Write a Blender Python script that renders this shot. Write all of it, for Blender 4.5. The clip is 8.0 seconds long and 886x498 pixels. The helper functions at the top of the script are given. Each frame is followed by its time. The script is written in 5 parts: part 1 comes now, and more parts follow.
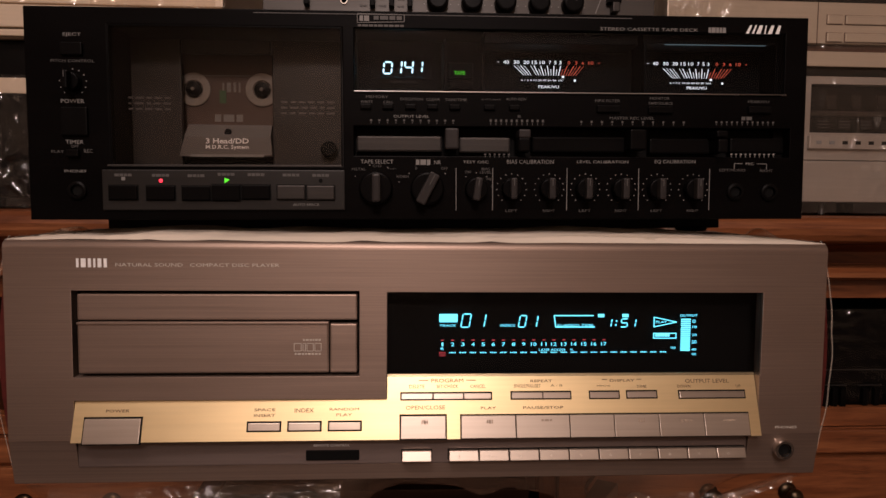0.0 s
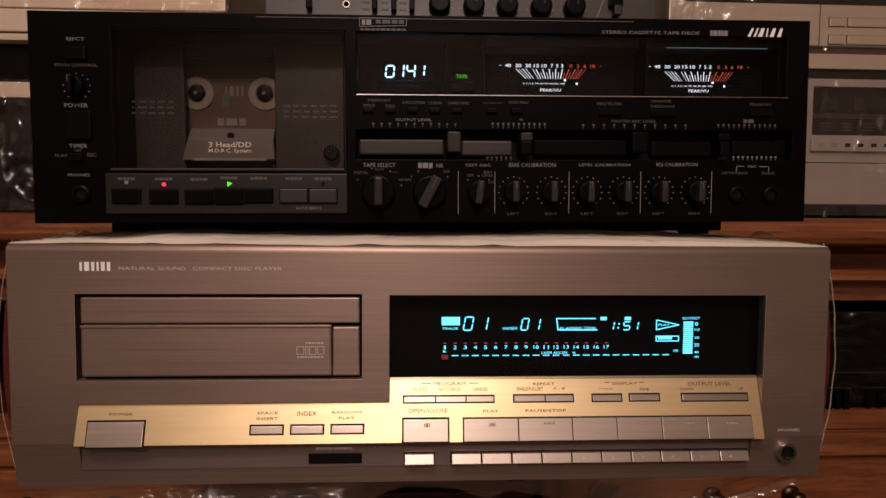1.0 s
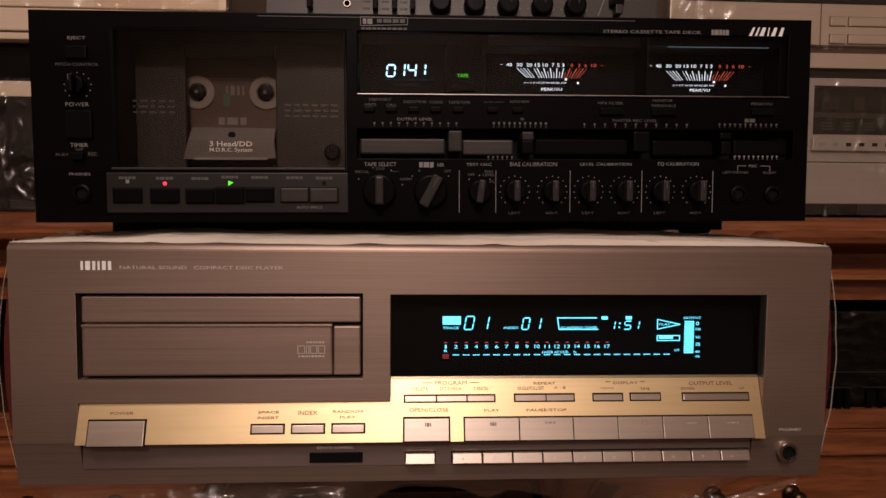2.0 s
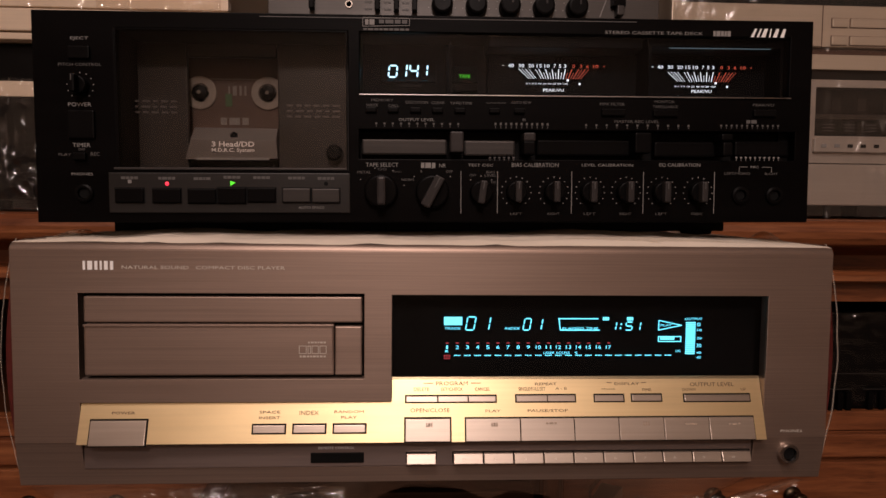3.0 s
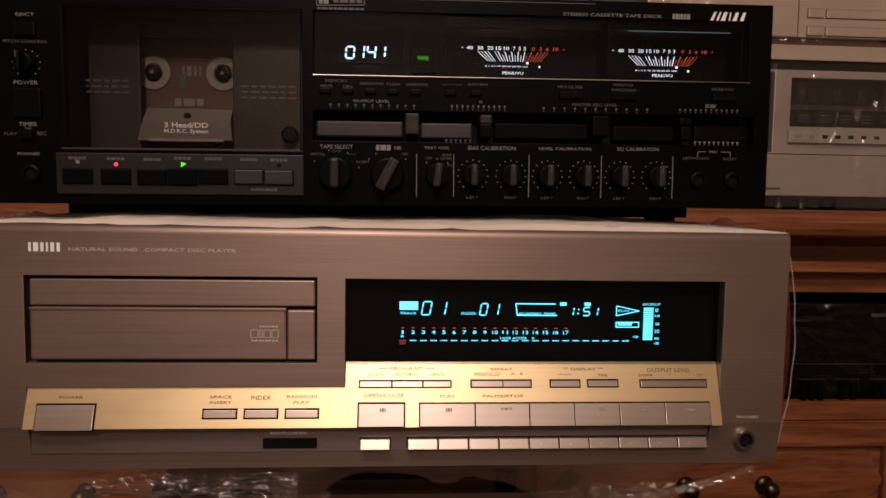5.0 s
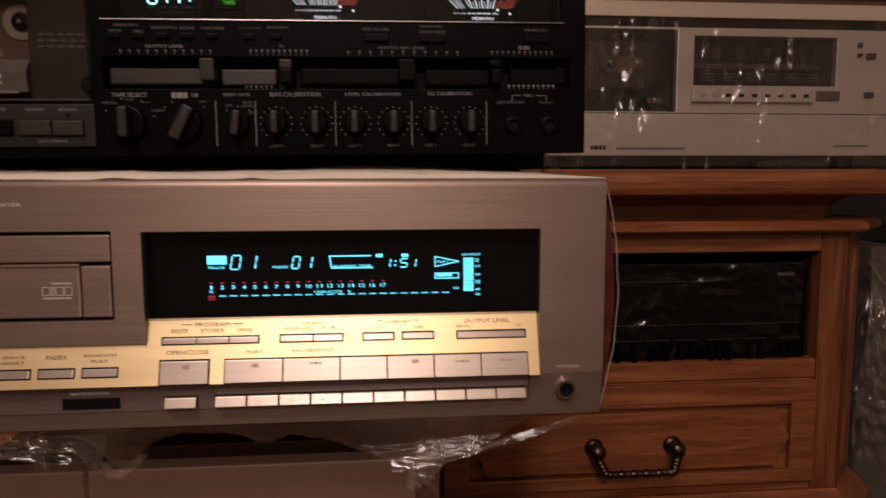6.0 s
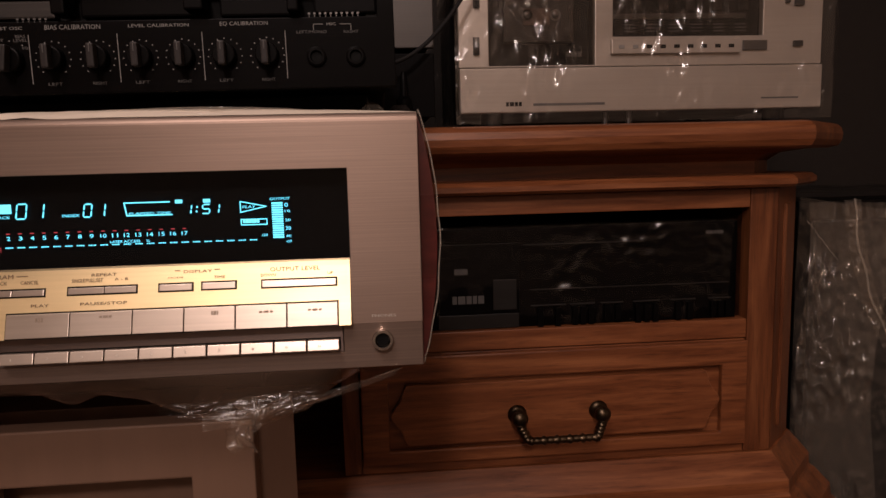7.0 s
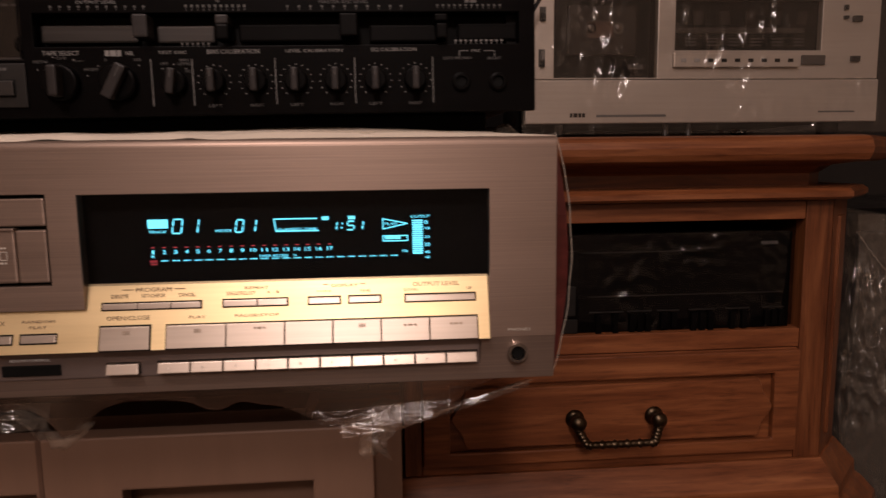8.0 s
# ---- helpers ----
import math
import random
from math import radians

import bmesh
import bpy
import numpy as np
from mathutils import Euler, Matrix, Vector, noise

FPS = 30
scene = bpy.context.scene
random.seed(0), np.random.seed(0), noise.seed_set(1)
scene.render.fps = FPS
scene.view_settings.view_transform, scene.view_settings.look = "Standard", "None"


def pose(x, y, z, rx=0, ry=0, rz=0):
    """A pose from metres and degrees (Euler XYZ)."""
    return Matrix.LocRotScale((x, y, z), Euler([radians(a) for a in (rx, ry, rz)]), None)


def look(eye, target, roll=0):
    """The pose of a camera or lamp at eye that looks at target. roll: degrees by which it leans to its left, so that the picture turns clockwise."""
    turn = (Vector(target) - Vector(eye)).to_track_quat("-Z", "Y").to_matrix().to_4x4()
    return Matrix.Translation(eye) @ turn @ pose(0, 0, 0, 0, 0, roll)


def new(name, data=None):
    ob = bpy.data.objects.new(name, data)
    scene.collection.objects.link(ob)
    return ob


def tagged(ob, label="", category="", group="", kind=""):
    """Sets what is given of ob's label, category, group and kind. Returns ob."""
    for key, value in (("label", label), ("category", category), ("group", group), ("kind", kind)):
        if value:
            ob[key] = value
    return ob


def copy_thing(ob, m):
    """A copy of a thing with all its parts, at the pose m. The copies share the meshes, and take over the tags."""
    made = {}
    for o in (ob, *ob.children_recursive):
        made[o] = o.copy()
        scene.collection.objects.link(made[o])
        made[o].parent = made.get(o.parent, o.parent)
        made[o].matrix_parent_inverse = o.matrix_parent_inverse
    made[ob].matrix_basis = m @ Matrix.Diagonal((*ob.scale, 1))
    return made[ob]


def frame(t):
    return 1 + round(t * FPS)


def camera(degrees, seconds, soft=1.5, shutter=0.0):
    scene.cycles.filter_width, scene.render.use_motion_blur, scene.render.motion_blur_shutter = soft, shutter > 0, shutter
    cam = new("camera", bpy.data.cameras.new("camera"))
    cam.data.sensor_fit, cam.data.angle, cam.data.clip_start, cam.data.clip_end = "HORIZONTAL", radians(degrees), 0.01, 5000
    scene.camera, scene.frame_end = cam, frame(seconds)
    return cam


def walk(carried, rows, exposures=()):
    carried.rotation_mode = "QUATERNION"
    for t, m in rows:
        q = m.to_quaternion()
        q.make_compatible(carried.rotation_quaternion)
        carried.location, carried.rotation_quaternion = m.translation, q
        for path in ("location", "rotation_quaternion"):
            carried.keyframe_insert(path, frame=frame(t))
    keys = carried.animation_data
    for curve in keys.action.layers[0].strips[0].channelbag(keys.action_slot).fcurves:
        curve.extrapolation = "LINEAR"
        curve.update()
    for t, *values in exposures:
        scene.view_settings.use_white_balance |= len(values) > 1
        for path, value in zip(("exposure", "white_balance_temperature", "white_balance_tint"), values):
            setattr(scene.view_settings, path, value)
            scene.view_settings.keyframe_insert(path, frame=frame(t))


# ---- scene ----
cam = camera(66.0, 8.0, shutter=0.2)
PATH = [
    (0, (-0.0146, -0.3911, 0.9646), (0.1002, 1.6011, 0.8306), 0.52),
    (0.5, (-0.0139, -0.3920, 0.9651), (0.1002, 1.6007, 0.8383), 0.45),
    (1, (-0.0146, -0.3916, 0.9648), (0.0933, 1.6016, 0.8390), 0.43),
    (1.5, (-0.0149, -0.3914, 0.9649), (0.0921, 1.6016, 0.8360), 0.44),
    (3, (-0.0153, -0.3918, 0.9646), (0.0886, 1.6016, 0.8393), 0.57),
    (3.5, (-0.0158, -0.3919, 0.9648), (0.0799, 1.6018, 0.8388), 0.47),
    (4, (-0.0162, -0.3917, 0.9646), (0.0824, 1.6010, 0.8249), 0.57),
    (4.2, (-0.0142, -0.3910, 0.9644), (0.0834, 1.6011, 0.8162), 0.59),
    (5.3, (0.0205, -0.3885, 0.9553), (0.1752, 1.6003, 0.8107), 0.86),
    (5.5, (0.0350, -0.3892, 0.9524), (0.2046, 1.5979, 0.8015), 0.66),
    (6, (0.1073, -0.3858, 0.9417), (0.2871, 1.5957, 0.7380), -0.14),
    (6.5, (0.1890, -0.3723, 0.9193), (0.3611, 1.6045, 0.6690), -1.12),
    (7, (0.2180, -0.3710, 0.9161), (0.3873, 1.6049, 0.6571), -1.43),
    (7.5, (0.2115, -0.3743, 0.9174), (0.3742, 1.6031, 0.6656), -1.35),
    (8, (0.1402, -0.3799, 0.9302), (0.3077, 1.5956, 0.6668), -0.73),
]
walk(cam, [(t, look(eye, target, roll)) for t, eye, target, roll in PATH])

# ---- light ----
def lamp(name, kind, energy, colour, m, size=0.1):
    data = bpy.data.lights.new(name, kind)
    data.energy, data.color = energy, colour
    if kind == "AREA":
        data.shape, data.size = "DISK", size
    else:
        data.shadow_soft_size = size
    ob = new(name, data)
    ob.matrix_world = m
    return ob


world = bpy.data.worlds.new("world")
scene.world = world
world.use_nodes = True
world.node_tree.nodes["Background"].inputs[0].default_value = (0.010, 0.007, 0.005, 1)
world.node_tree.nodes["Background"].inputs[1].default_value = 1.0
WARM = (1.0, 0.80, 0.75)
lamp("room_lamp", "POINT", 62.0, WARM, pose(0.0, -1.95, 2.06), 0.12)
lamp("ceiling_lamp", "AREA", 17.0, WARM, pose(-0.3, -1.2, 2.42), 0.5)


# ---- materials ----
def nodes_of(name):
    m = bpy.data.materials.new(name)
    m.use_nodes = True
    return m, m.node_tree.nodes, m.node_tree.links, m.node_tree.nodes["Principled BSDF"]


def grainy(nodes, links, scale, detail=4.0, rough=0.6, distortion=0.0):
    co = nodes.new("ShaderNodeTexCoord")
    mp = nodes.new("ShaderNodeMapping")
    mp.inputs["Scale"].default_value = scale
    nz = nodes.new("ShaderNodeTexNoise")
    nz.inputs["Scale"].default_value = 1.0
    nz.inputs["Detail"].default_value = detail
    nz.inputs["Roughness"].default_value = rough
    nz.inputs["Distortion"].default_value = distortion
    links.new(co.outputs["Object"], mp.inputs["Vector"])
    links.new(mp.outputs["Vector"], nz.inputs["Vector"])
    return nz.outputs["Fac"]


def ramp(nodes, links, fac, stops):
    r = nodes.new("ShaderNodeValToRGB")
    e = r.color_ramp.elements
    while len(e) < len(stops):
        e.new(0.5)
    for k, (at, c) in zip(e, stops):
        k.position, k.color = at, (*c, 1)
    links.new(fac, r.inputs["Fac"])
    return r.outputs["Color"]


def spread(nodes, links, fac, lo, hi):
    r = nodes.new("ShaderNodeMapRange")
    r.inputs["From Min"].default_value, r.inputs["From Max"].default_value = 0.3, 0.7
    r.inputs["To Min"].default_value, r.inputs["To Max"].default_value = lo, hi
    links.new(fac, r.inputs["Value"])
    return r.outputs["Result"]


def surface(name, colour, rough=0.5, metal=0.0, fine=(300, 300, 300), vary=0.12, coarse=(9, 9, 9), blot=0.15, bump=0.05, rough_vary=0.08, coat=0.0, spec=0.5, brushed=0.0):
    """A surface with fine grain and coarse blotches in colour, gloss and relief."""
    m, n, l, b = nodes_of(name)
    f, c = grainy(n, l, fine, 3.0), grainy(n, l, coarse, 3.0)
    a = ramp(n, l, f, [(0.25, tuple(v * (1 - vary) for v in colour)), (0.75, tuple(min(1, v * (1 + vary)) for v in colour))])
    mix = n.new("ShaderNodeMix")
    mix.data_type, mix.blend_type = "RGBA", "MULTIPLY"
    mix.inputs["Factor"].default_value = 1.0
    s = ramp(n, l, c, [(0.3, (1 - blot,) * 3), (0.7, (1, 1, 1))])
    l.new(a, mix.inputs["A"])
    l.new(s, mix.inputs["B"])
    l.new(mix.outputs["Result"], b.inputs["Base Color"])
    l.new(spread(n, l, c, max(0.02, rough - rough_vary), rough + rough_vary), b.inputs["Roughness"])
    b.inputs["Metallic"].default_value = metal
    b.inputs["Coat Weight"].default_value = coat
    b.inputs["Specular IOR Level"].default_value = spec
    if brushed:
        tg = n.new("ShaderNodeTangent")
        tg.direction_type, tg.axis = "RADIAL", "X"
        b.inputs["Anisotropic"].default_value = brushed
        l.new(tg.outputs["Tangent"], b.inputs["Tangent"])
    if bump:
        bp = n.new("ShaderNodeBump")
        bp.inputs["Strength"].default_value, bp.inputs["Distance"].default_value = bump, 0.001
        l.new(f, bp.inputs["Height"])
        l.new(bp.outputs["Normal"], b.inputs["Normal"])
    return m


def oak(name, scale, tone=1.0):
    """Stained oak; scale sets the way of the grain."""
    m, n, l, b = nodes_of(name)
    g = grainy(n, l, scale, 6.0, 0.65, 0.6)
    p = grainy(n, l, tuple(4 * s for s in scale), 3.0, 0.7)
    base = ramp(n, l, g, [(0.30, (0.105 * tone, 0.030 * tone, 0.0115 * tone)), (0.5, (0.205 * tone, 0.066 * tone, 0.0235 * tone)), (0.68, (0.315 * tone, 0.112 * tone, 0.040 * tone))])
    pores = ramp(n, l, p, [(0.33, (0.35, 0.3, 0.28)), (0.46, (1, 1, 1))])
    mix = n.new("ShaderNodeMix")
    mix.data_type, mix.blend_type = "RGBA", "MULTIPLY"
    mix.inputs["Factor"].default_value = 0.45
    l.new(base, mix.inputs["A"])
    l.new(pores, mix.inputs["B"])
    l.new(mix.outputs["Result"], b.inputs["Base Color"])
    l.new(spread(n, l, g, 0.3, 0.48), b.inputs["Roughness"])
    bp = n.new("ShaderNodeBump")
    bp.inputs["Strength"].default_value, bp.inputs["Distance"].default_value = 0.25, 0.0006
    l.new(p, bp.inputs["Height"])
    l.new(bp.outputs["Normal"], b.inputs["Normal"])
    return m


def glowing(name, colour, strength, base=0.02):
    m, n, l, b = nodes_of(name)
    b.inputs["Base Color"].default_value = (base, base, base, 1)
    b.inputs["Emission Color"].default_value = (*colour, 1)
    b.inputs["Emission Strength"].default_value = strength
    return m


def clear(name, tint, gloss_rough=0.05, ior=1.45, haze=0.0, wrinkle=0.0, scale=60.0, haze_tint=(0.82, 0.72, 0.60)):
    """Thin clear sheet or pane: see-through, with a gloss that grows at flat angles."""
    m, n, l, b = nodes_of(name)
    n.remove(b)
    tr, gl, mx = n.new("ShaderNodeBsdfTransparent"), n.new("ShaderNodeBsdfGlossy"), n.new("ShaderNodeMixShader")
    tr.inputs["Color"].default_value = (*tint, 1)
    gl.inputs["Roughness"].default_value = gloss_rough
    lw = n.new("ShaderNodeLayerWeight")
    lw.inputs["Blend"].default_value = 0.5
    f0 = ((ior - 1) / (ior + 1)) ** 2
    pw, fr = n.new("ShaderNodeMath"), n.new("ShaderNodeMath")
    pw.operation, fr.operation = "POWER", "MULTIPLY_ADD"
    pw.inputs[1].default_value, fr.inputs[1].default_value, fr.inputs[2].default_value = 5.0, 1 - f0, f0
    l.new(lw.outputs["Facing"], pw.inputs[0])
    l.new(pw.outputs["Value"], fr.inputs[0])
    if wrinkle:
        f = grainy(n, l, (scale, scale, scale), 4.0, 0.6, 0.8)
        bp = n.new("ShaderNodeBump")
        bp.inputs["Strength"].default_value, bp.inputs["Distance"].default_value = wrinkle, 0.004
        l.new(f, bp.inputs["Height"])
        l.new(bp.outputs["Normal"], gl.inputs["Normal"])
    l.new(fr.outputs["Value"], mx.inputs["Fac"])
    l.new(tr.outputs["BSDF"], mx.inputs[1])
    l.new(gl.outputs["BSDF"], mx.inputs[2])
    out = mx
    # diffuse veil; its warm tint paints the room's reflection onto the film
    if haze:
        df, m2 = n.new("ShaderNodeBsdfDiffuse"), n.new("ShaderNodeMixShader")
        df.inputs["Color"].default_value = (*haze_tint, 1)
        m2.inputs["Fac"].default_value = haze
        l.new(mx.outputs["Shader"], m2.inputs[1])
        l.new(df.outputs["BSDF"], m2.inputs[2])
        out = m2
    l.new(out.outputs["Shader"], n["Material Output"].inputs["Surface"])
    return m


TITAN = surface("brushed_titanium", (0.305, 0.225, 0.182), 0.46, 0.85, (9, 400, 1100), 0.13, (2, 2, 9), 0.08, 0.05, brushed=0.55)
TITAN_BAND = surface("dark_titanium_band", (0.22, 0.172, 0.155), 0.42, 0.8, (7, 400, 900), 0.08, (3, 3, 60), 0.1, 0.04, brushed=0.55)
GOLD = surface("satin_champagne_gold", (0.80, 0.63, 0.36), 0.40, 0.9, (9, 300, 500), 0.05, (4, 4, 20), 0.06, 0.02, brushed=0.45)
KEY = surface("satin_key_metal", (0.47, 0.40, 0.338), 0.36, 0.85, (9, 300, 600), 0.06, (5, 5, 30), 0.08, 0.02, brushed=0.45)
BLACK = surface("black_painted_metal", (0.003, 0.0025, 0.0025), 0.45, 0.0, (400, 400, 400), 0.2, (12, 12, 12), 0.2, 0.02, spec=0.12)
SATIN = surface("black_brushed_panel", (0.0020, 0.0015, 0.0015), 0.40, 0.0, (8, 300, 700), 0.25, (6, 6, 30), 0.2, 0.03, spec=0.05)
PIT = surface("black_recess", (0.004, 0.004, 0.004), 0.6, 0.0, bump=0.0, spec=0.1)
RUBBER = surface("black_rubber", (0.010, 0.009, 0.009), 0.7, 0.0, bump=0.1, spec=0.25)
KNOB = surface("black_knob_plastic", (0.0028, 0.0024, 0.0024), 0.38, 0.0, bump=0.02, spec=0.06)
KNOB_GREY = surface("grey_knob_plastic", (0.030, 0.026, 0.025), 0.42, 0.1, bump=0.02, spec=0.2)
GUNMETAL = surface("gunmetal_key_panel", (0.017, 0.0155, 0.0145), 0.42, 0.4, (8, 300, 600), 0.12, (6, 6, 30), 0.12, 0.03)
STEEL = surface("bright_brushed_steel", (0.050, 0.045, 0.042), 0.46, 0.8, (6, 300, 700), 0.18, (6, 6, 40), 0.2, 0.04)
STEEL_STRIP = surface("polished_steel_strip", (0.42, 0.40, 0.38), 0.30, 1.0, (6, 300, 700), 0.12, (9, 9, 40), 0.3, 0.02)
STEEL_DIM = surface("dull_brushed_steel", (0.05, 0.045, 0.042), 0.46, 0.7, (6, 300, 700), 0.18, (6, 6, 40), 0.2, 0.04)
CHROME = surface("polished_chrome", (0.7, 0.68, 0.66), 0.12, 1.0, bump=0.0, rough_vary=0.04)
PRINT = surface("grey_print", (0.22, 0.21, 0.20), 0.6, 0.0, bump=0.0)
PRINT_TAN = surface("tan_print", (0.36, 0.28, 0.21), 0.6, 0.0, bump=0.0)
PRINT_DIM = surface("dim_grey_print", (0.085, 0.08, 0.076), 0.6, 0.0, bump=0.0)
PRINT_WHITE = surface("white_print", (0.88, 0.87, 0.85), 0.5, 0.0, bump=0.0)
PRINT_PALE = surface("pale_print", (0.62, 0.57, 0.50), 0.55, 0.0, bump=0.0)
PRINT_BROWN = surface("brown_print", (0.16, 0.09, 0.05), 0.6, 0.0, bump=0.0)
SILVER = surface("silver_painted_panel", (0.44, 0.385, 0.335), 0.38, 0.5, (8, 300, 500), 0.05, (5, 5, 12), 0.1, 0.02)
CREAM = surface("cream_metal_panel", (0.54, 0.44, 0.335), 0.40, 0.3, (8, 300, 500), 0.05, (5, 5, 12), 0.1, 0.02)
CREAM_PALE = surface("pale_cream_panel", (0.76, 0.62, 0.47), 0.40, 0.2, (8, 300, 500), 0.05, (5, 5, 12), 0.1, 0.02)
GREY = surface("grey_metal_panel", (0.060, 0.052, 0.046), 0.42, 0.3, (8, 300, 600), 0.1, (6, 6, 20), 0.15, 0.02)
ROSEWOOD = surface("rosewood_side", (0.085, 0.014, 0.012), 0.3, 0.0, (40, 6, 120), 0.3, (6, 2, 20), 0.3, 0.03)
OAK = oak("oak_along", (5, 60, 70))
# same oak, grain upright; tone 0.8 puts the weaker light there into the colour
OAK_UP = oak("oak_upright", (70, 60, 5), 0.8)
# the cabinet's oak again, with the shade of its inside put into the tone
OAK_SHADED = oak("oak_inside_shaded", (5, 60, 70), 0.3)
BEIGE = surface("beige_laminate", (0.185, 0.106, 0.070), 0.5, 0.0, (60, 60, 6), 0.06, (6, 6, 6), 0.12, 0.03)
BROWN = surface("brown_board", (0.10, 0.05, 0.03), 0.6, 0.0, (60, 60, 60), 0.2, (8, 8, 8), 0.2, 0.05)
# brown board darkened to match the shade under the player
SHADED_BOARD = surface("shaded_riser_board", (0.026, 0.014, 0.010), 0.6, 0.0, (60, 60, 60), 0.2, (8, 8, 8), 0.2, 0.05)
BRASS = surface("aged_brass", (0.11, 0.078, 0.050), 0.36, 1.0, (200, 200, 200), 0.3, (60, 60, 60), 0.4, 0.1)
PLASTER = surface("warm_plaster", (0.42, 0.33, 0.25), 0.85, 0.0, (40, 40, 40), 0.06, (2, 2, 2), 0.1, 0.1)
# near-black brown: the shade behind the cabinet is in this colour
SHADED_WALL = surface("shaded_brown_wall", (0.017, 0.012, 0.009), 0.8, 0.0, (40, 40, 40), 0.15, (3, 3, 3), 0.2, 0.1)
CARPET = surface("brown_carpet", (0.06, 0.040, 0.030), 0.95, 0.0, (250, 250, 250), 0.4, (6, 6, 6), 0.2, 0.4)
SHELL = surface("cassette_shell", (0.085, 0.048, 0.033), 0.5, 0.0, (80, 80, 80), 0.1, (20, 20, 20), 0.15, 0.02)
PLATE = surface("cassette_plate", (0.125, 0.113, 0.105), 0.4, 0.4, (8, 200, 300), 0.08, (20, 20, 20), 0.1, 0.02)
GREEN_PATCH = surface("green_patch", (0.05, 0.13, 0.05), 0.5, 0.0, bump=0.0)
REEL = surface("white_reel_hub", (0.31, 0.275, 0.24), 0.45, 0.0, bump=0.0)
BLIND = surface("smoked_brown_panel", (0.012, 0.009, 0.007), 0.4, 0.0, (60, 60, 60), 0.15, (14, 14, 14), 0.25, 0.02)
SMOKED = clear("smoked_glass", (0.84, 0.80, 0.76), 0.06, 1.25)
DARK_GLASS = clear("dark_display_glass", (0.72, 0.72, 0.74), 0.04, 1.26)
FILM = clear("stretch_film", (0.97, 0.96, 0.95), 0.13, 1.36, 0.004, 0.2, 90.0)
FILM_GLINT = clear("glossy_stretch_film", (0.97, 0.96, 0.95), 0.10, 1.70, 0.014, 0.2, 70.0)
FILM_THIN = clear("thin_stretch_film", (0.97, 0.96, 0.95), 0.10, 1.50, 0.002, 0.25, 90.0)
FILM_HEM = clear("film_edge", (0.9, 0.87, 0.83), 0.12, 1.5, 0.16, 0.2, 80.0)
# brown veil painted in for what the slack film reflects
FILM_BROWN = clear("slack_stretch_film", (0.90, 0.84, 0.78), 0.07, 1.45, 0.12, 0.15, 60.0, (0.66, 0.44, 0.31))
FILM_MILKY = clear("cloudy_stretch_film", (0.93, 0.87, 0.80), 0.10, 1.70, 0.050, 0.2, 80.0)
FILM_WHITE = clear("white_bunched_film", (0.8, 0.78, 0.75), 0.16, 1.6, 0.78, 0.45, 70.0)
# haze here paints the pale sheen of the bag
FILM_BAG = clear("hazy_bag_film", (0.95, 0.93, 0.90), 0.08, 1.80, 0.026, 0.3, 80.0)
CYAN = glowing("cyan_fluorescent_segment", (0.16, 0.80, 1.0), 3.6)
CYAN_SOFT = glowing("dim_cyan_segment", (0.12, 0.62, 0.85), 1.3)
ICE = glowing("pale_blue_fluorescent_digit", (0.50, 0.85, 1.0), 4.0)
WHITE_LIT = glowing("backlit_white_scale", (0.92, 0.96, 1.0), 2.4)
EDGE_LIT = glowing("light_guide_edge", (0.55, 0.85, 0.95), 0.20)
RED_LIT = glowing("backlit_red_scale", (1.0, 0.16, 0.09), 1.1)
RED_MARK = glowing("red_fluorescent_mark", (1.0, 0.10, 0.12), 1.0)
RED_LED = glowing("red_led", (1.0, 0.03, 0.06), 2.0)
GREEN_LED = glowing("green_led", (0.12, 1.0, 0.03), 1.1)


# ---- building helpers ----
def part(name, bm, material, parent, label="", smooth=False):
    """Links a bmesh as one mesh object under a thing or a part."""
    bmesh.ops.recalc_face_normals(bm, faces=bm.faces[:])
    me = bpy.data.meshes.new(name)
    bm.to_mesh(me)
    bm.free()
    me.materials.append(material)
    if smooth:
        for p in me.polygons:
            p.use_smooth = True
    ob = new(name, me)
    ob.parent = parent
    return tagged(ob, label)


def thing(name, m, label, category, group=""):
    ob = new(name)
    ob.matrix_world = m
    ob.empty_display_size = 0.02
    return tagged(ob, label, category, group)


def add_box(bm, x0, x1, y0, y1, z0, z1):
    return bmesh.ops.create_cube(bm, size=1, matrix=Matrix.Translation(((x0 + x1) / 2, (y0 + y1) / 2, (z0 + z1) / 2)) @ Matrix.Diagonal((abs(x1 - x0), abs(y1 - y0), abs(z1 - z0), 1)))["verts"]


def rounded(bm, width, segments=2):
    edges = [e for e in bm.edges if len(e.link_faces) == 2 and e.calc_face_angle() > 0.5]
    if width and edges:
        bmesh.ops.bevel(bm, geom=edges, offset=width, segments=segments, profile=0.6, affect="EDGES", clamp_overlap=True)


def slab(name, a, b, y0, y1, material, parent, bev=0.0004, label="", lean=None):
    """A block with the face corners a and b (x, z) between the depths y0 and y1."""
    bm = bmesh.new()
    add_box(bm, min(a[0], b[0]), max(a[0], b[0]), y0, y1, min(a[1], b[1]), max(a[1], b[1]))
    rounded(bm, bev)
    if lean:
        for v in bm.verts:
            v.co.y += lean(v.co.z)
    return part(name, bm, material, parent, label)


def block(name, x0, x1, y0, y1, z0, z1, material, parent, bev=0.001, label=""):
    return slab(name, (x0, z0), (x1, z1), y0, y1, material, parent, bev, label)


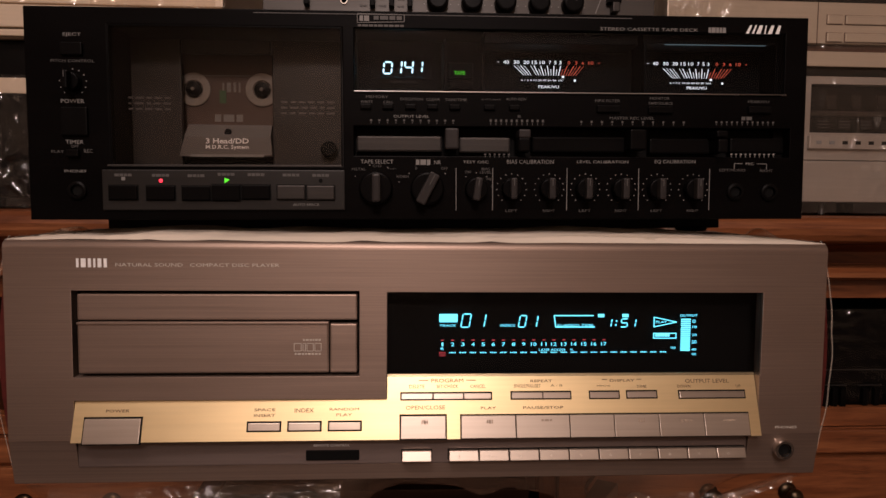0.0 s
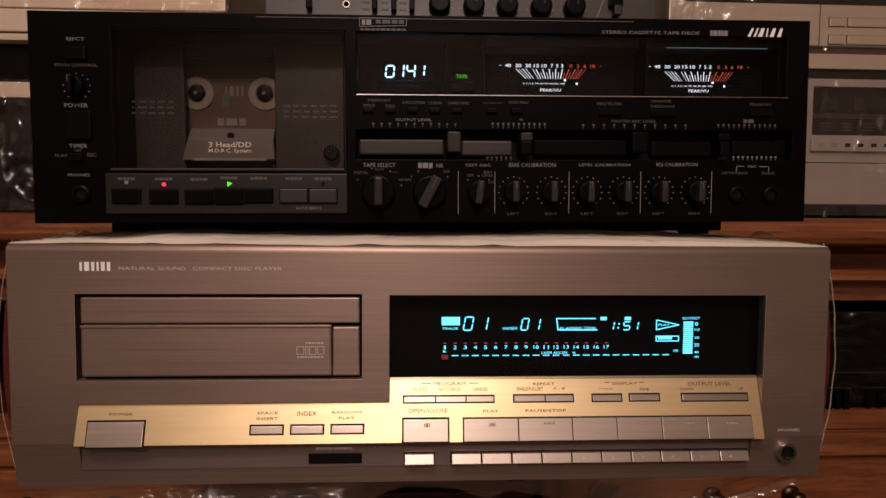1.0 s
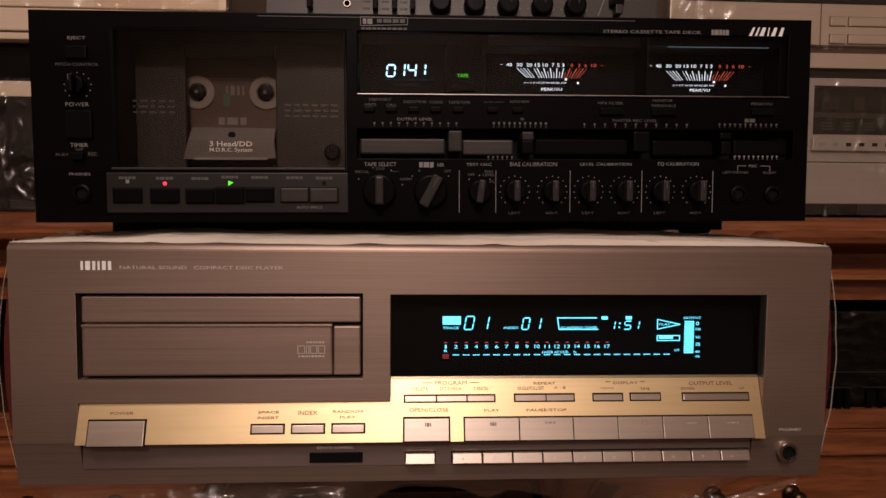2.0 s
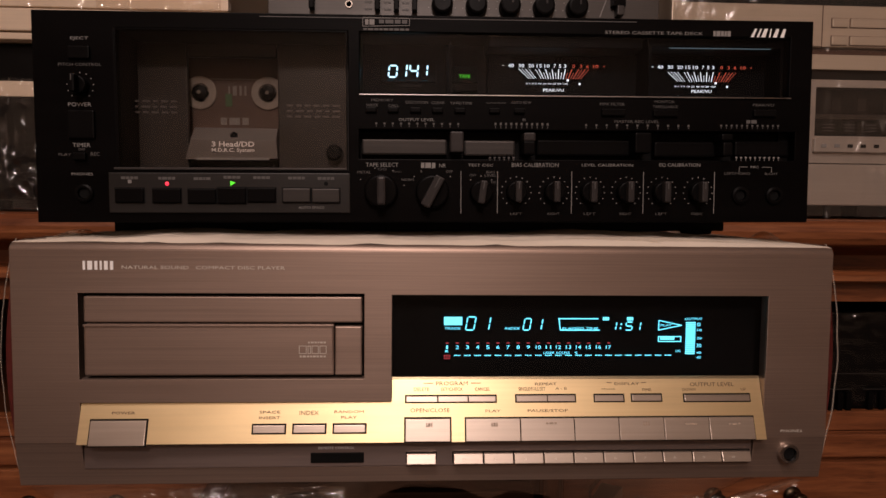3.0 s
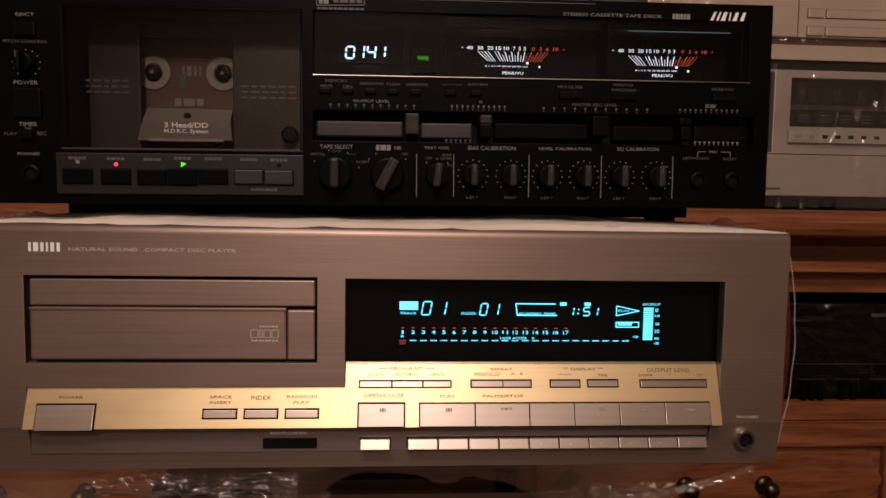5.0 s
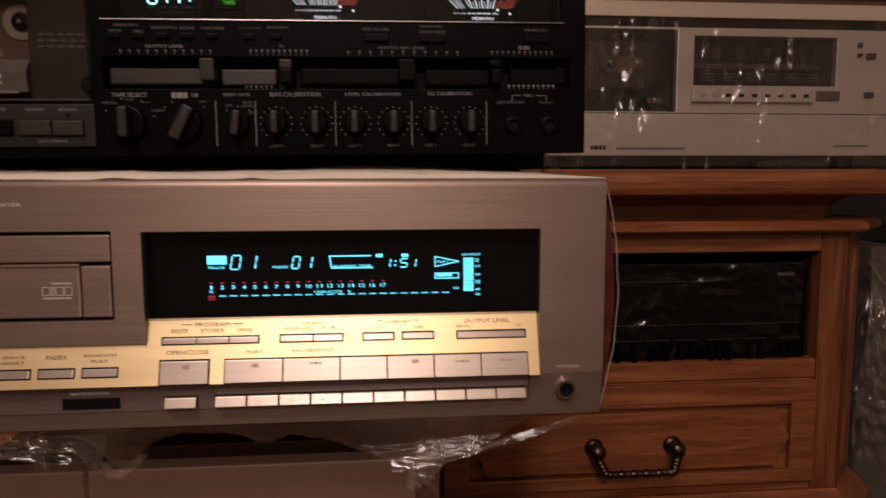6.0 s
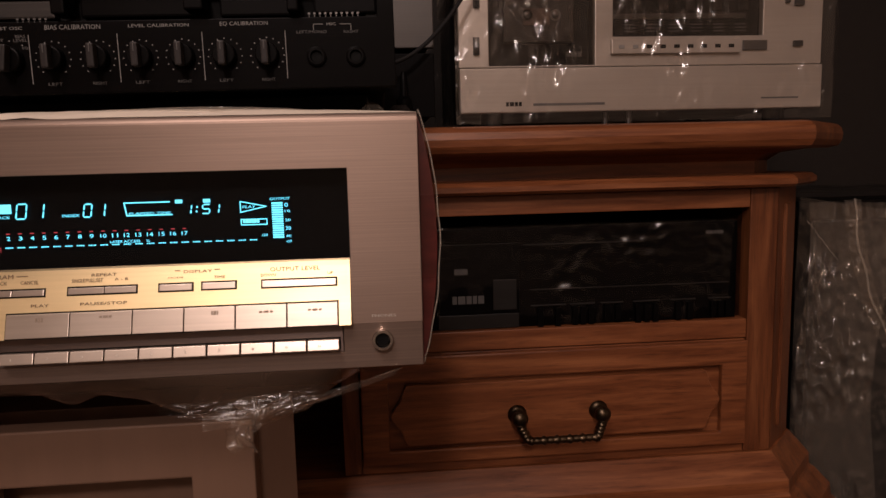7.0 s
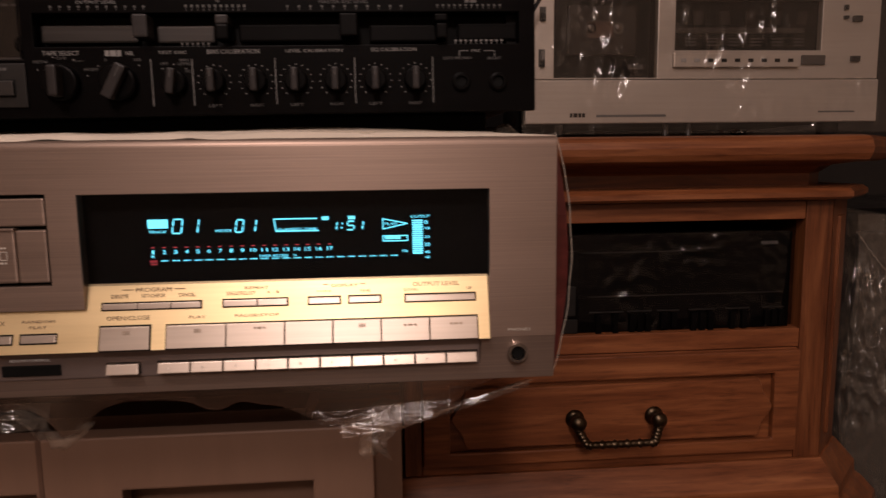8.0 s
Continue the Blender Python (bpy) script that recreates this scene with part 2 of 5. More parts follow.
def turned(bm, c, profile, axis="y", steps=28):
    """Adds a turned shape round the axis through c; profile: (radius, along)."""
    rings = []
    for r, h in profile:
        ring = []
        for k in range(steps):
            a = 2 * math.pi * k / steps
            u, w = r * math.cos(a), r * math.sin(a)
            ring.append(bm.verts.new((c[0] + u, c[1] + h, c[2] + w) if axis == "y" else (c[0] + h, c[1] + u, c[2] + w) if axis == "x" else (c[0] + u, c[1] + w, c[2] + h)))
        rings.append(ring)
    for p, q in zip(rings, rings[1:]):
        for k in range(steps):
            bm.faces.new((p[k], p[(k + 1) % steps], q[(k + 1) % steps], q[k]))
    bm.faces.new(rings[0])
    bm.faces.new(rings[-1])


def lathe(name, c, profile, material, parent, label="", steps=28, axis="y"):
    bm = bmesh.new()
    turned(bm, c, profile, axis, steps)
    return part(name, bm, material, parent, label)


def pierced(name, x0, x1, z0, z1, y0, y1, holes, material, parent, bev=0.0008, label="", top=0.0):
    """A plate with rectangular holes (x0, x1, z0, z1) cut right through."""
    xs = sorted({x0, x1, *(v for h in holes for v in h[:2])})
    zs = sorted({z0, z1, *(v for h in holes for v in h[2:])})
    bm = bmesh.new()
    grid = {(i, k, d): bm.verts.new((x, y, z)) for i, x in enumerate(xs) for k, z in enumerate(zs) for d, y in enumerate((y0, y1))}

    def solid(i, k):
        if not (0 <= i < len(xs) - 1 and 0 <= k < len(zs) - 1):
            return False
        mx, mz = (xs[i] + xs[i + 1]) / 2, (zs[k] + zs[k + 1]) / 2
        return not any(h[0] < mx < h[1] and h[2] < mz < h[3] for h in holes)

    for i in range(len(xs) - 1):
        for k in range(len(zs) - 1):
            if solid(i, k):
                for d in (0, 1):
                    bm.faces.new([grid[i + a, k + b, d] for a, b in ((0, 0), (1, 0), (1, 1), (0, 1))])
                for di, dk, e in ((-1, 0, ((0, 0), (0, 1))), (1, 0, ((1, 0), (1, 1))), (0, -1, ((0, 0), (1, 0))), (0, 1, ((0, 1), (1, 1)))):
                    if not solid(i + di, k + dk):
                        (a, b), (c, d2) = e
                        bm.faces.new((grid[i + a, k + b, 0], grid[i + c, k + d2, 0], grid[i + c, k + d2, 1], grid[i + a, k + b, 1]))
    bmesh.ops.delete(bm, geom=[v for v in bm.verts if not v.link_faces], context="VERTS")
    bmesh.ops.recalc_face_normals(bm, faces=bm.faces[:])
    bmesh.ops.dissolve_limit(bm, angle_limit=0.02, verts=bm.verts[:], edges=bm.edges[:])
    if top:
        crown = [e for e in bm.edges if all(abs(v.co.z - z1) < 1e-6 and abs(v.co.y - y0) < 1e-6 for v in e.verts)]
        bmesh.ops.bevel(bm, geom=crown, offset=top, segments=6, profile=0.5, affect="EDGES", clamp_overlap=True)
    rounded(bm, bev)
    return part(name, bm, material, parent, label)


LETTERS = {}


def word_mesh(text, bold=0.0):
    if (text, bold) not in LETTERS:
        cu = bpy.data.curves.new("letters", "FONT")
        cu.body, cu.resolution_u, cu.offset = text, 2, bold
        ob = bpy.data.objects.new("letters", cu)
        scene.collection.objects.link(ob)
        me = bpy.data.meshes.new_from_object(ob.evaluated_get(bpy.context.evaluated_depsgraph_get()))
        bpy.data.objects.remove(ob)
        bpy.data.curves.remove(cu)
        LETTERS[text, bold] = me
    return LETTERS[text, bold]


def words(text, a, b, y, material, parent, slant=0.0, lean=None, name="lettering", label="", tall=0.72, bold=0.0):
    """Printed text that fills the box with the corners a and b (x, z)."""
    bm = bmesh.new()
    bm.from_mesh(word_mesh(text, bold))
    xs, ys = [v.co.x for v in bm.verts], [v.co.y for v in bm.verts]
    x0, x1, z0, z1 = min(a[0], b[0]), max(a[0], b[0]), min(a[1], b[1]), max(a[1], b[1])
    trim = (1 - tall) / 2 * (z1 - z0)
    z0, z1 = z0 + trim, z1 - trim
    for v in bm.verts:
        u, w = (v.co.x - min(xs)) / (max(xs) - min(xs) or 1), (v.co.y - min(ys)) / (max(ys) - min(ys) or 1)
        z = z0 + w * (z1 - z0)
        v.co = Vector((x0 + u * (x1 - x0) + slant * (z - z0), y + (lean(z) if lean else 0), z))
    bmesh.ops.reverse_faces(bm, faces=bm.faces[:])
    me = bpy.data.meshes.new(name)
    bm.to_mesh(me)
    bm.free()
    me.materials.append(material)
    ob = new(name, me)
    ob.parent = parent
    return tagged(ob, label)


def bars(a, b, y, material, parent, count=1, rows=1, lean=None, name="lettering", seed=1, gap=0.09):
    """Writing too small to read: short flat bars in the box a, b (x, z)."""
    rnd = random.Random(seed)
    bm = bmesh.new()
    x0, x1, z0, z1 = min(a[0], b[0]), max(a[0], b[0]), min(a[1], b[1]), max(a[1], b[1])
    pitch = (z1 - z0) / rows
    for r in range(rows):
        cuts = [k / count + (rnd.uniform(-0.2, 0.2) / count if 0 < k < count else 0) for k in range(count + 1)]
        for p, q in zip(cuts, cuts[1:]):
            g = gap * (x1 - x0) / count
            za = z0 + pitch * r + (0.32 * pitch if rows > 1 else 0)
            zb = z0 + pitch * (r + 1) - (0.32 * pitch if rows > 1 else 0)
            add_box(bm, x0 + p * (x1 - x0) + g, x0 + q * (x1 - x0) - g, y - 0.0001, y + 0.0001, za, zb)
    if lean:
        for v in bm.verts:
            v.co.y += lean(v.co.z)
    return part(name, bm, material, parent)


def outline(name, pts, y, w, material, parent, closed=True):
    """A thin printed or glowing line along points (x, z)."""
    bm = bmesh.new()
    ends = list(zip(pts, pts[1:] + pts[:1])) if closed else list(zip(pts, pts[1:]))
    for p, q in ends:
        d = Vector((q[0] - p[0], 0, q[1] - p[1]))
        if d.length < 1e-6:
            continue
        m = Matrix.Translation(((p[0] + q[0]) / 2, y, (p[1] + q[1]) / 2)) @ Matrix.Rotation(-math.atan2(d.z, d.x), 4, "Y") @ Matrix.Diagonal((d.length + w * 0.8, 0.0002, w, 1))
        bmesh.ops.create_cube(bm, size=1, matrix=m)
    return part(name, bm, material, parent)


SEGMENTS = {"0": "abcdef", "1": "bc", "2": "abged", "3": "abgcd", "4": "fgbc", "5": "afgcd", "6": "afgedc", "7": "abc", "8": "abcdefg", "9": "abcdfg"}


def digit(ch, a, b, y, w, material, parent, slant=0.18):
    """One seven-segment figure in the box a, b (x, z)."""
    x0, x1, z0, z1 = min(a[0], b[0]), max(a[0], b[0]), min(a[1], b[1]), max(a[1], b[1])
    zm = (z0 + z1) / 2
    ends = {"a": ((x0, z1), (x1, z1)), "b": ((x1, z1), (x1, zm)), "c": ((x1, zm), (x1, z0)), "d": ((x0, z0), (x1, z0)), "e": ((x0, zm), (x0, z0)), "f": ((x0, z1), (x0, zm)), "g": ((x0, zm), (x1, zm))}
    bm = bmesh.new()
    for s in SEGMENTS[ch]:
        p, q = [Vector((px + slant * (pz - z0), 0, pz)) for px, pz in ends[s]]
        d = (q - p).normalized()
        n = Vector((-d.z, 0, d.x)) * w / 2
        p, q = p + d * w * 0.3, q - d * w * 0.3
        bm.faces.new([bm.verts.new(Vector((0, y, 0)) + v) for v in (p, p + d * w / 2 + n, q - d * w / 2 + n, q, q - d * w / 2 - n, p + d * w / 2 - n)])
    return part("digit", bm, material, parent)


def crease(p, seed, scale, stretch=(1, 1, 1)):
    """Sharp folds of crumpled film at the place p, about -1 to 1."""
    q = Vector([a * b * scale for a, b in zip(p, stretch)]) + Vector((seed * 7.3, seed * 3.1, seed * 5.7))
    return 1.0 - 2.4 * abs(noise.noise(q)) - 0.5 * abs(noise.noise(q * 2.3)) - 0.15 * abs(noise.noise(q * 5.1))


def film(name, place, nu, nv, amp, scale, seed, material, parent, label="", stretch=(1, 1, 1)):
    """A crumpled clear sheet: place(u, v) gives the smooth sheet, folds of height amp are laid on it."""
    bm = bmesh.new()
    base = [[Vector(place(i / nu, k / nv)) for k in range(nv + 1)] for i in range(nu + 1)]
    rows = []
    for i in range(nu + 1):
        row = []
        for k in range(nv + 1):
            p = base[i][k]
            du = base[min(i + 1, nu)][k] - base[max(i - 1, 0)][k]
            dv = base[i][min(k + 1, nv)] - base[i][max(k - 1, 0)]
            nrm = du.cross(dv)
            nrm = nrm.normalized() if nrm.length > 1e-9 else Vector((0, -1, 0))
            loose = max(0.12, min(1.2, 0.45 + 1.9 * noise.noise(p * scale * 0.22 + Vector((seed, 2 * seed, 0)))))
            row.append(bm.verts.new(p + nrm * amp * loose * crease(p, seed, scale, stretch)))
        rows.append(row)
    for i in range(nu):
        for k in range(nv):
            bm.faces.new((rows[i][k], rows[i + 1][k], rows[i + 1][k + 1], rows[i][k + 1]))
    return part(name, bm, material, parent, label, smooth=True)


def tube(name, pts, r, material, parent, steps=10, label=""):
    """A round cable or rod through the points."""
    bm = bmesh.new()
    rings = []
    P = [Vector(p) for p in pts]
    for i, p in enumerate(P):
        d = (P[min(i + 1, len(P) - 1)] - P[max(i - 1, 0)]).normalized()
        s = d.cross(Vector((0.3, 0.2, 0.93))).normalized()
        t = d.cross(s)
        rings.append([bm.verts.new(p + r * (math.cos(2 * math.pi * k / steps) * s + math.sin(2 * math.pi * k / steps) * t)) for k in range(steps)])
    for p, q in zip(rings, rings[1:]):
        for k in range(steps):
            bm.faces.new((p[k], p[(k + 1) % steps], q[(k + 1) % steps], q[k]))
    bm.faces.new(rings[0])
    bm.faces.new(rings[-1])
    return part(name, bm, material, parent, label, smooth=True)


def structure(name, x0, x1, y0, y1, z0, z1, material, label):
    bm = bmesh.new()
    add_box(bm, x0, x1, y0, y1, z0, z1)
    return tagged(part(name, bm, material, None), label, name.split("_")[0], kind="structure")


# ---- the room ----
structure("floor", -2.3, 2.3, -3.0, 1.3, -0.1, 0.0, CARPET, "brown carpeted floor of a dim living room")
structure("ceiling", -2.3, 2.3, -3.0, 1.3, 2.5, 2.6, PLASTER, "plain warm white plaster ceiling over the room")
structure("wall_north", -2.2, 2.2, 1.2, 1.3, 0.0, 2.5, SHADED_WALL, "dark brown wall behind the cabinet, its shade put into the colour")
structure("wall_south", -2.2, 2.2, -3.0, -2.9, 0.0, 2.5, PLASTER, "plain warm plaster wall facing the cabinet")
structure("wall_west", -2.3, -2.2, -3.0, 1.3, 0.0, 2.5, PLASTER, "plain warm plaster side wall of the room")
structure("wall_east", 2.2, 2.3, -3.0, 1.3, 0.0, 2.5, PLASTER, "plain warm plaster end wall of the room")

# ---- the oak cabinet ----
cabinet = thing("oak_cabinet", pose(0, 0.445, 0), "wide stained oak cabinet with moulded top and panelled drawers", "cabinet")


def cabinet_ring(bm, d, z):
    """The cabinet's plan with cut-off front corners, grown outwards by d, at the height z."""
    far = 0.028 * max(0.0, min(1.0, (d - 0.022) / 0.012)) if z > 0.9 else 0.0
    half = ((0.772 + d + far, 0.50), (0.772 + d + far, 0.060 - 0.414 * d + far), (0.712 + 0.414 * d, -d))
    pts = [(-x, y) for x, y in half] + [(x, y) for x, y in reversed(half)]
    return [bm.verts.new((x, y, z)) for x, y in pts]


def moulding(name, profile, material, label=""):
    bm = bmesh.new()
    rings = [cabinet_ring(bm, d, z) for d, z in profile]
    for p, q in zip(rings, rings[1:]):
        for k in range(6):
            bm.faces.new((p[k], p[(k + 1) % 6], q[(k + 1) % 6], q[k]))
    bm.faces.new(rings[0])
    bm.faces.new(rings[-1])
    ob = part(name, bm, material, cabinet, label)
    ob.data.materials.append(OAK_UP)
    for p in ob.data.polygons:
        if abs(p.normal.x) > 0.25:
            p.material_index = 1
    return ob


moulding("top", [(-0.004, 0.872), (0.018, 0.8735), (0.023, 0.877), (0.023, 0.883), (0.017, 0.888), (0.012, 0.8886), (-0.034, 0.8892), (-0.034, 0.905), (-0.020, 0.915), (0.010, 0.9195), (0.030, 0.920), (0.038, 0.923), (0.042, 0.930), (0.043, 0.938), (0.041, 0.946), (0.036, 0.951), (0.029, 0.953)], OAK, "oak top with cove and rounded edge")
moulding("base", [(0.0, 0.0), (0.07, 0.002), (0.07, 0.425), (0.066, 0.431), (0.058, 0.433), (0.056, 0.437), (0.054, 0.455), (0.036, 0.476), (0.031, 0.478), (0.029, 0.482), (0.028, 0.497), (0.012, 0.517), (0.003, 0.5275)], OAK, "flared oak base moulding")
for s in (1, -1):
    for x0, x1, nm in ((0.1585, 0.18, "stile"), (0.676, 0.712, "stile")):
        block(nm, min(s * x0, s * x1), max(s * x0, s * x1), 0.0, 0.022, 0.528, 0.8715, OAK_UP, cabinet, 0.0012)
    for z0, z1 in ((0.848, 0.8715), (0.6805, 0.705), (0.528, 0.5395)):
        block("rail", min(s * 0.1805, s * 0.6755), max(s * 0.1805, s * 0.6755), 0.001, 0.022, z0, z1, OAK, cabinet, 0.0012)
    bm = bmesh.new()
    quad = [(0.7125, 0.0), (0.772, 0.0595), (0.752, 0.0795), (0.7125, 0.03)]
    lo = [bm.verts.new((s * x, y, 0.528)) for x, y in quad]
    hi = [bm.verts.new((s * x, y, 0.8715)) for x, y in quad]
    for k in range(4):
        bm.faces.new((lo[k], lo[(k + 1) % 4], hi[(k + 1) % 4], hi[k]))
    bm.faces.new(lo)
    bm.faces.new(hi)
    part("corner_post", bm, OAK_UP, cabinet)
    bm = bmesh.new()
    add_box(bm, -0.016, 0.016, -0.004, 0.004, 0.552, 0.85)
    rounded(bm, 0.003, 3)
    bmesh.ops.transform(bm, matrix=Matrix.Translation((s * 0.7418, 0.0288, 0)) @ Matrix.Rotation(s * radians(45), 4, "Z"), verts=bm.verts)
    part("post_strip", bm, OAK_UP, cabinet)
    block("side_panel", min(s * 0.754, s * 0.772), max(s * 0.754, s * 0.772), 0.080, 0.50, 0.528, 0.8715, OAK_UP, cabinet)
    block("partition", min(s * 0.1585, s * 0.1795), max(s * 0.1585, s * 0.1795), 0.023, 0.49, 0.528, 0.8715, OAK_SHADED, cabinet)
    block("partition", min(s * 0.677, s * 0.70), max(s * 0.677, s * 0.70), 0.023, 0.49, 0.528, 0.8715, OAK_SHADED, cabinet)
    block("shelf", min(s * 0.18, s * 0.6765), max(s * 0.18, s * 0.6765), 0.0225, 0.49, 0.683, 0.703, OAK_SHADED, cabinet)
# back and centre panel: darkness of the cavity comes from the oak's colour
block("back_panel", -0.752, 0.752, 0.491, 0.50, 0.528, 0.8715, OAK_SHADED, cabinet)
block("centre_panel", -0.158, 0.158, 0.36, 0.38, 0.529, 0.8715, OAK_SHADED, cabinet, 0.002)


def bracket_panel(x0, x1, z0, z1, y0, y1):
    """A raised panel whose ends swell in a bracket curve."""
    zm, h = (z0 + z1) / 2, (z1 - z0) / 2
    right = [(x1 - 0.020 * abs(k / 10) ** 1.7 + 0.003 * math.cos(k * 0.62), k / 10) for k in range(-10, 11)]
    pts = [(x, zm + h * k) for x, k in right]
    pts += [(x0 + x1 - x, zm - h * k) for x, k in right]
    bm = bmesh.new()
    f = bm.faces.new([bm.verts.new((x, y1, z)) for x, z in pts])
    out = bmesh.ops.extrude_face_region(bm, geom=[f])
    for v in out["geom"]:
        if isinstance(v, bmesh.types.BMVert):
            v.co.y = y0
    rounded(bm, 0.0022, 3)
    return bm


drawer = block("drawer", 0.1815, 0.6745, 0.002, 0.020, 0.541, 0.679, OAK, cabinet, 0.0012, "oak drawer front with raised panel and brass pull")
pierced("drawer_frame", 0.1820, 0.674, 0.5415, 0.6785, -0.008, 0.0018, [(0.2155, 0.6405, 0.559, 0.648)], OAK, drawer, 0.0022)
part("raised_panel", bracket_panel(0.2205, 0.6355, 0.5645, 0.6425, -0.0085, 0.0018), OAK, drawer)
bm = bmesh.new()
for x in (0.3745, 0.478):
    turned(bm, (x, 0.0, 0.600), [(0.011, -0.0088), (0.012, -0.011), (0.008, -0.013), (0.005, -0.016), (0.006, -0.021), (0.009, -0.025), (0.0105, -0.029), (0.0085, -0.033), (0.003, -0.036)])
    dx = 0.004 if x < 0.42 else -0.004
    for k in range(5):
        f = k / 4
        turned(bm, (x + dx * f * 2, -0.028 - 0.008 * f, 0.592 - 0.015 * f), [(0.002, -0.0045), (0.0060, -0.002), (0.0064, 0.001), (0.003, 0.0045)], "z", 12)
prof = [(0.0025, -0.0460), (0.0046, -0.0450), (0.0052, -0.0440), (0.0035, -0.0432)]
for k in range(11):
    x = -0.040 + 0.008 * k
    prof += [(0.0044, x - 0.0030), (0.0062 - 0.0012 * (k % 2), x), (0.0044, x + 0.0030)]
prof += [(0.0035, 0.0432), (0.0052, 0.0440), (0.0046, 0.0450), (0.0025, 0.0460)]
turned(bm, (0.4265, -0.037, 0.575), prof, "x", 14)
part("handle", bm, BRASS, drawer, "aged brass bail pull with beaded bar", smooth=True)
copy_thing(drawer, Matrix.Translation((-0.844, 0, 0)))


# ---- beige stand under the disc player ----
stand = thing("wooden_stand", pose(0.02, 0.06, 0), "beige laminate stand with panelled front under the disc player", "stand")
pierced("front_frame", -0.185, 0.1088, 0.0, 0.7535, 0.0, 0.016, [(-0.056, 0.068, 0.30, 0.7165), (-0.16, -0.11, 0.30, 0.7165)], BEIGE, stand, 0.0015)
block("seam", -0.1075, -0.1045, -0.0006, 0.0, 0.0, 0.7535, BROWN, stand, 0.0)
block("panel", -0.168, 0.090, 0.034, 0.040, 0.28, 0.7275, BEIGE, stand)
bm = bmesh.new()
pts = [(0.1085, 0.0165), (0.1285, 0.045), (0.1150, 0.054), (0.0945, 0.0165)]
lo = [bm.verts.new((x, y, 0.0)) for x, y in pts]
hi = [bm.verts.new((x, y, 0.7535)) for x, y in pts]
for k in range(len(pts)):
    bm.faces.new((lo[k], lo[(k + 1) % len(pts)], hi[(k + 1) % len(pts)], hi[k]))
bm.faces.new(lo)
bm.faces.new(hi)
part("side_board", bm, BEIGE, stand)
block("side_board", -0.185, -0.169, 0.0165, 0.34, 0.0, 0.7535, BEIGE, stand)
block("top_board", -0.168, 0.060, 0.0405, 0.33, 0.728, 0.7530, BROWN, stand)
# added support for the player; its dark colour stands for the gap's shade
riser = thing("added_riser_board", pose(0.0, 0.22, 0.7535), "added riser board on the stand, coloured dark for the shaded gap", "board")
block("board", -0.15, 0.125, -0.09, 0.15, 0.0, 0.0275, SHADED_BOARD, riser, 0.002)

# ---- the compact disc player ----
player = thing("compact_disc_player", pose(0, 0, 0.80), "titanium-coloured compact disc player with lit blue display", "disc player")
W, TOP = 0.2375, 0.142
TRAY0, TRAY1 = (-0.2008, 0.1138), (-0.0399, 0.0642)
WIN0, WIN1 = (-0.024, 0.1132), (0.199, 0.0632)


def gold_lean(z):
    return -0.0060 + (z - 0.027) / 0.039 * 0.0134


face = pierced("faceplate", -W, W, 0.0285, TOP, 0.0, 0.008, [(TRAY0[0], TRAY1[0], TRAY1[1], TRAY0[1]), (WIN0[0], WIN1[0], WIN1[1], WIN0[1]), (-0.201, WIN0[0], 0.0275, 0.0507), (WIN0[0], 0.1985, 0.0275, WIN1[1])], TITAN, player, 0.0011, "brushed titanium faceplate", 0.0042)
lower = pierced("lower_panel", -W, W, 0.0012, 0.0280, 0.0002, 0.008, [(-0.2005, 0.1935, 0.0112, 0.0272)], TITAN, player, 0.0007)
for v in lower.data.vertices:  # the lower band leans back towards its foot
    v.co.y += 0.17 * (0.028 - v.co.z)
slab("band", (-0.2003, 0.0114), (0.1933, 0.0270), 0.0022, 0.007, TITAN_BAND, player, 0.0005, "darker recessed key band")
block("chassis", -0.2295, 0.2295, 0.0195, 0.40, 0.003, 0.1395, BLACK, player, 0.002, "black metal chassis")
block("chassis_lip", -0.2295, 0.2295, 0.0085, 0.0190, 0.132, 0.1395, BLACK, player, 0.0005)
block("chassis_lip", -0.2295, 0.2295, 0.0085, 0.0190, 0.003, 0.010, BLACK, player, 0.0005)
for s in (1, -1):
    bm = bmesh.new()
    ring_a, ring_b = [], []
    for k in range(25):
        v = k / 24
        x = s * (0.2378 + 0.0098 * math.sin(math.pi * v) ** 0.8)
        ring_a.append(bm.verts.new((x, 0.0120, 0.0015 + 0.140 * v)))
        ring_b.append(bm.verts.new((x, 0.40, 0.0015 + 0.140 * v)))
    for z in (0.1415, 0.0015):
        ring_a.append(bm.verts.new((s * 0.2298, 0.0120, z)))
        ring_b.append(bm.verts.new((s * 0.2298, 0.40, z)))
    n = len(ring_a)
    for k in range(n):
        bm.faces.new((ring_a[k], ring_a[(k + 1) % n], ring_b[(k + 1) % n], ring_b[k]))
    bm.faces.new(ring_a)
    bm.faces.new(ring_b)
    part("side_cheek", bm, ROSEWOOD, player, "dark red lacquered wooden side cheek")
for x in (-0.115, 0.115):
    for y in (0.15, 0.34):
        lathe("foot", (x, y, 0), [(0.016, -0.019), (0.018, -0.016), (0.018, 0.003), (0.015, 0.004)], RUBBER, player, axis="z")
# tray
block("tray_well", TRAY0[0] - 0.002, TRAY1[0] + 0.002, 0.0081, 0.0084, TRAY1[1] - 0.002, TRAY0[1] + 0.002, PIT, player, 0.0)
slab("tray_top", (-0.1983, 0.1118), (-0.0412, 0.0969), 0.0012, 0.0078, TITAN, player, 0.0009)
drawer_front = slab("tray_front", (-0.1983, 0.0960), (-0.0573, 0.0662), 0.0006, 0.0078, TITAN, player, 0.0012, "brushed titanium disc drawer front")
slab("tray_lip", (-0.1983, 0.0960), (-0.0573, 0.0946), -0.0002, 0.0005, TITAN, player, 0.0004)
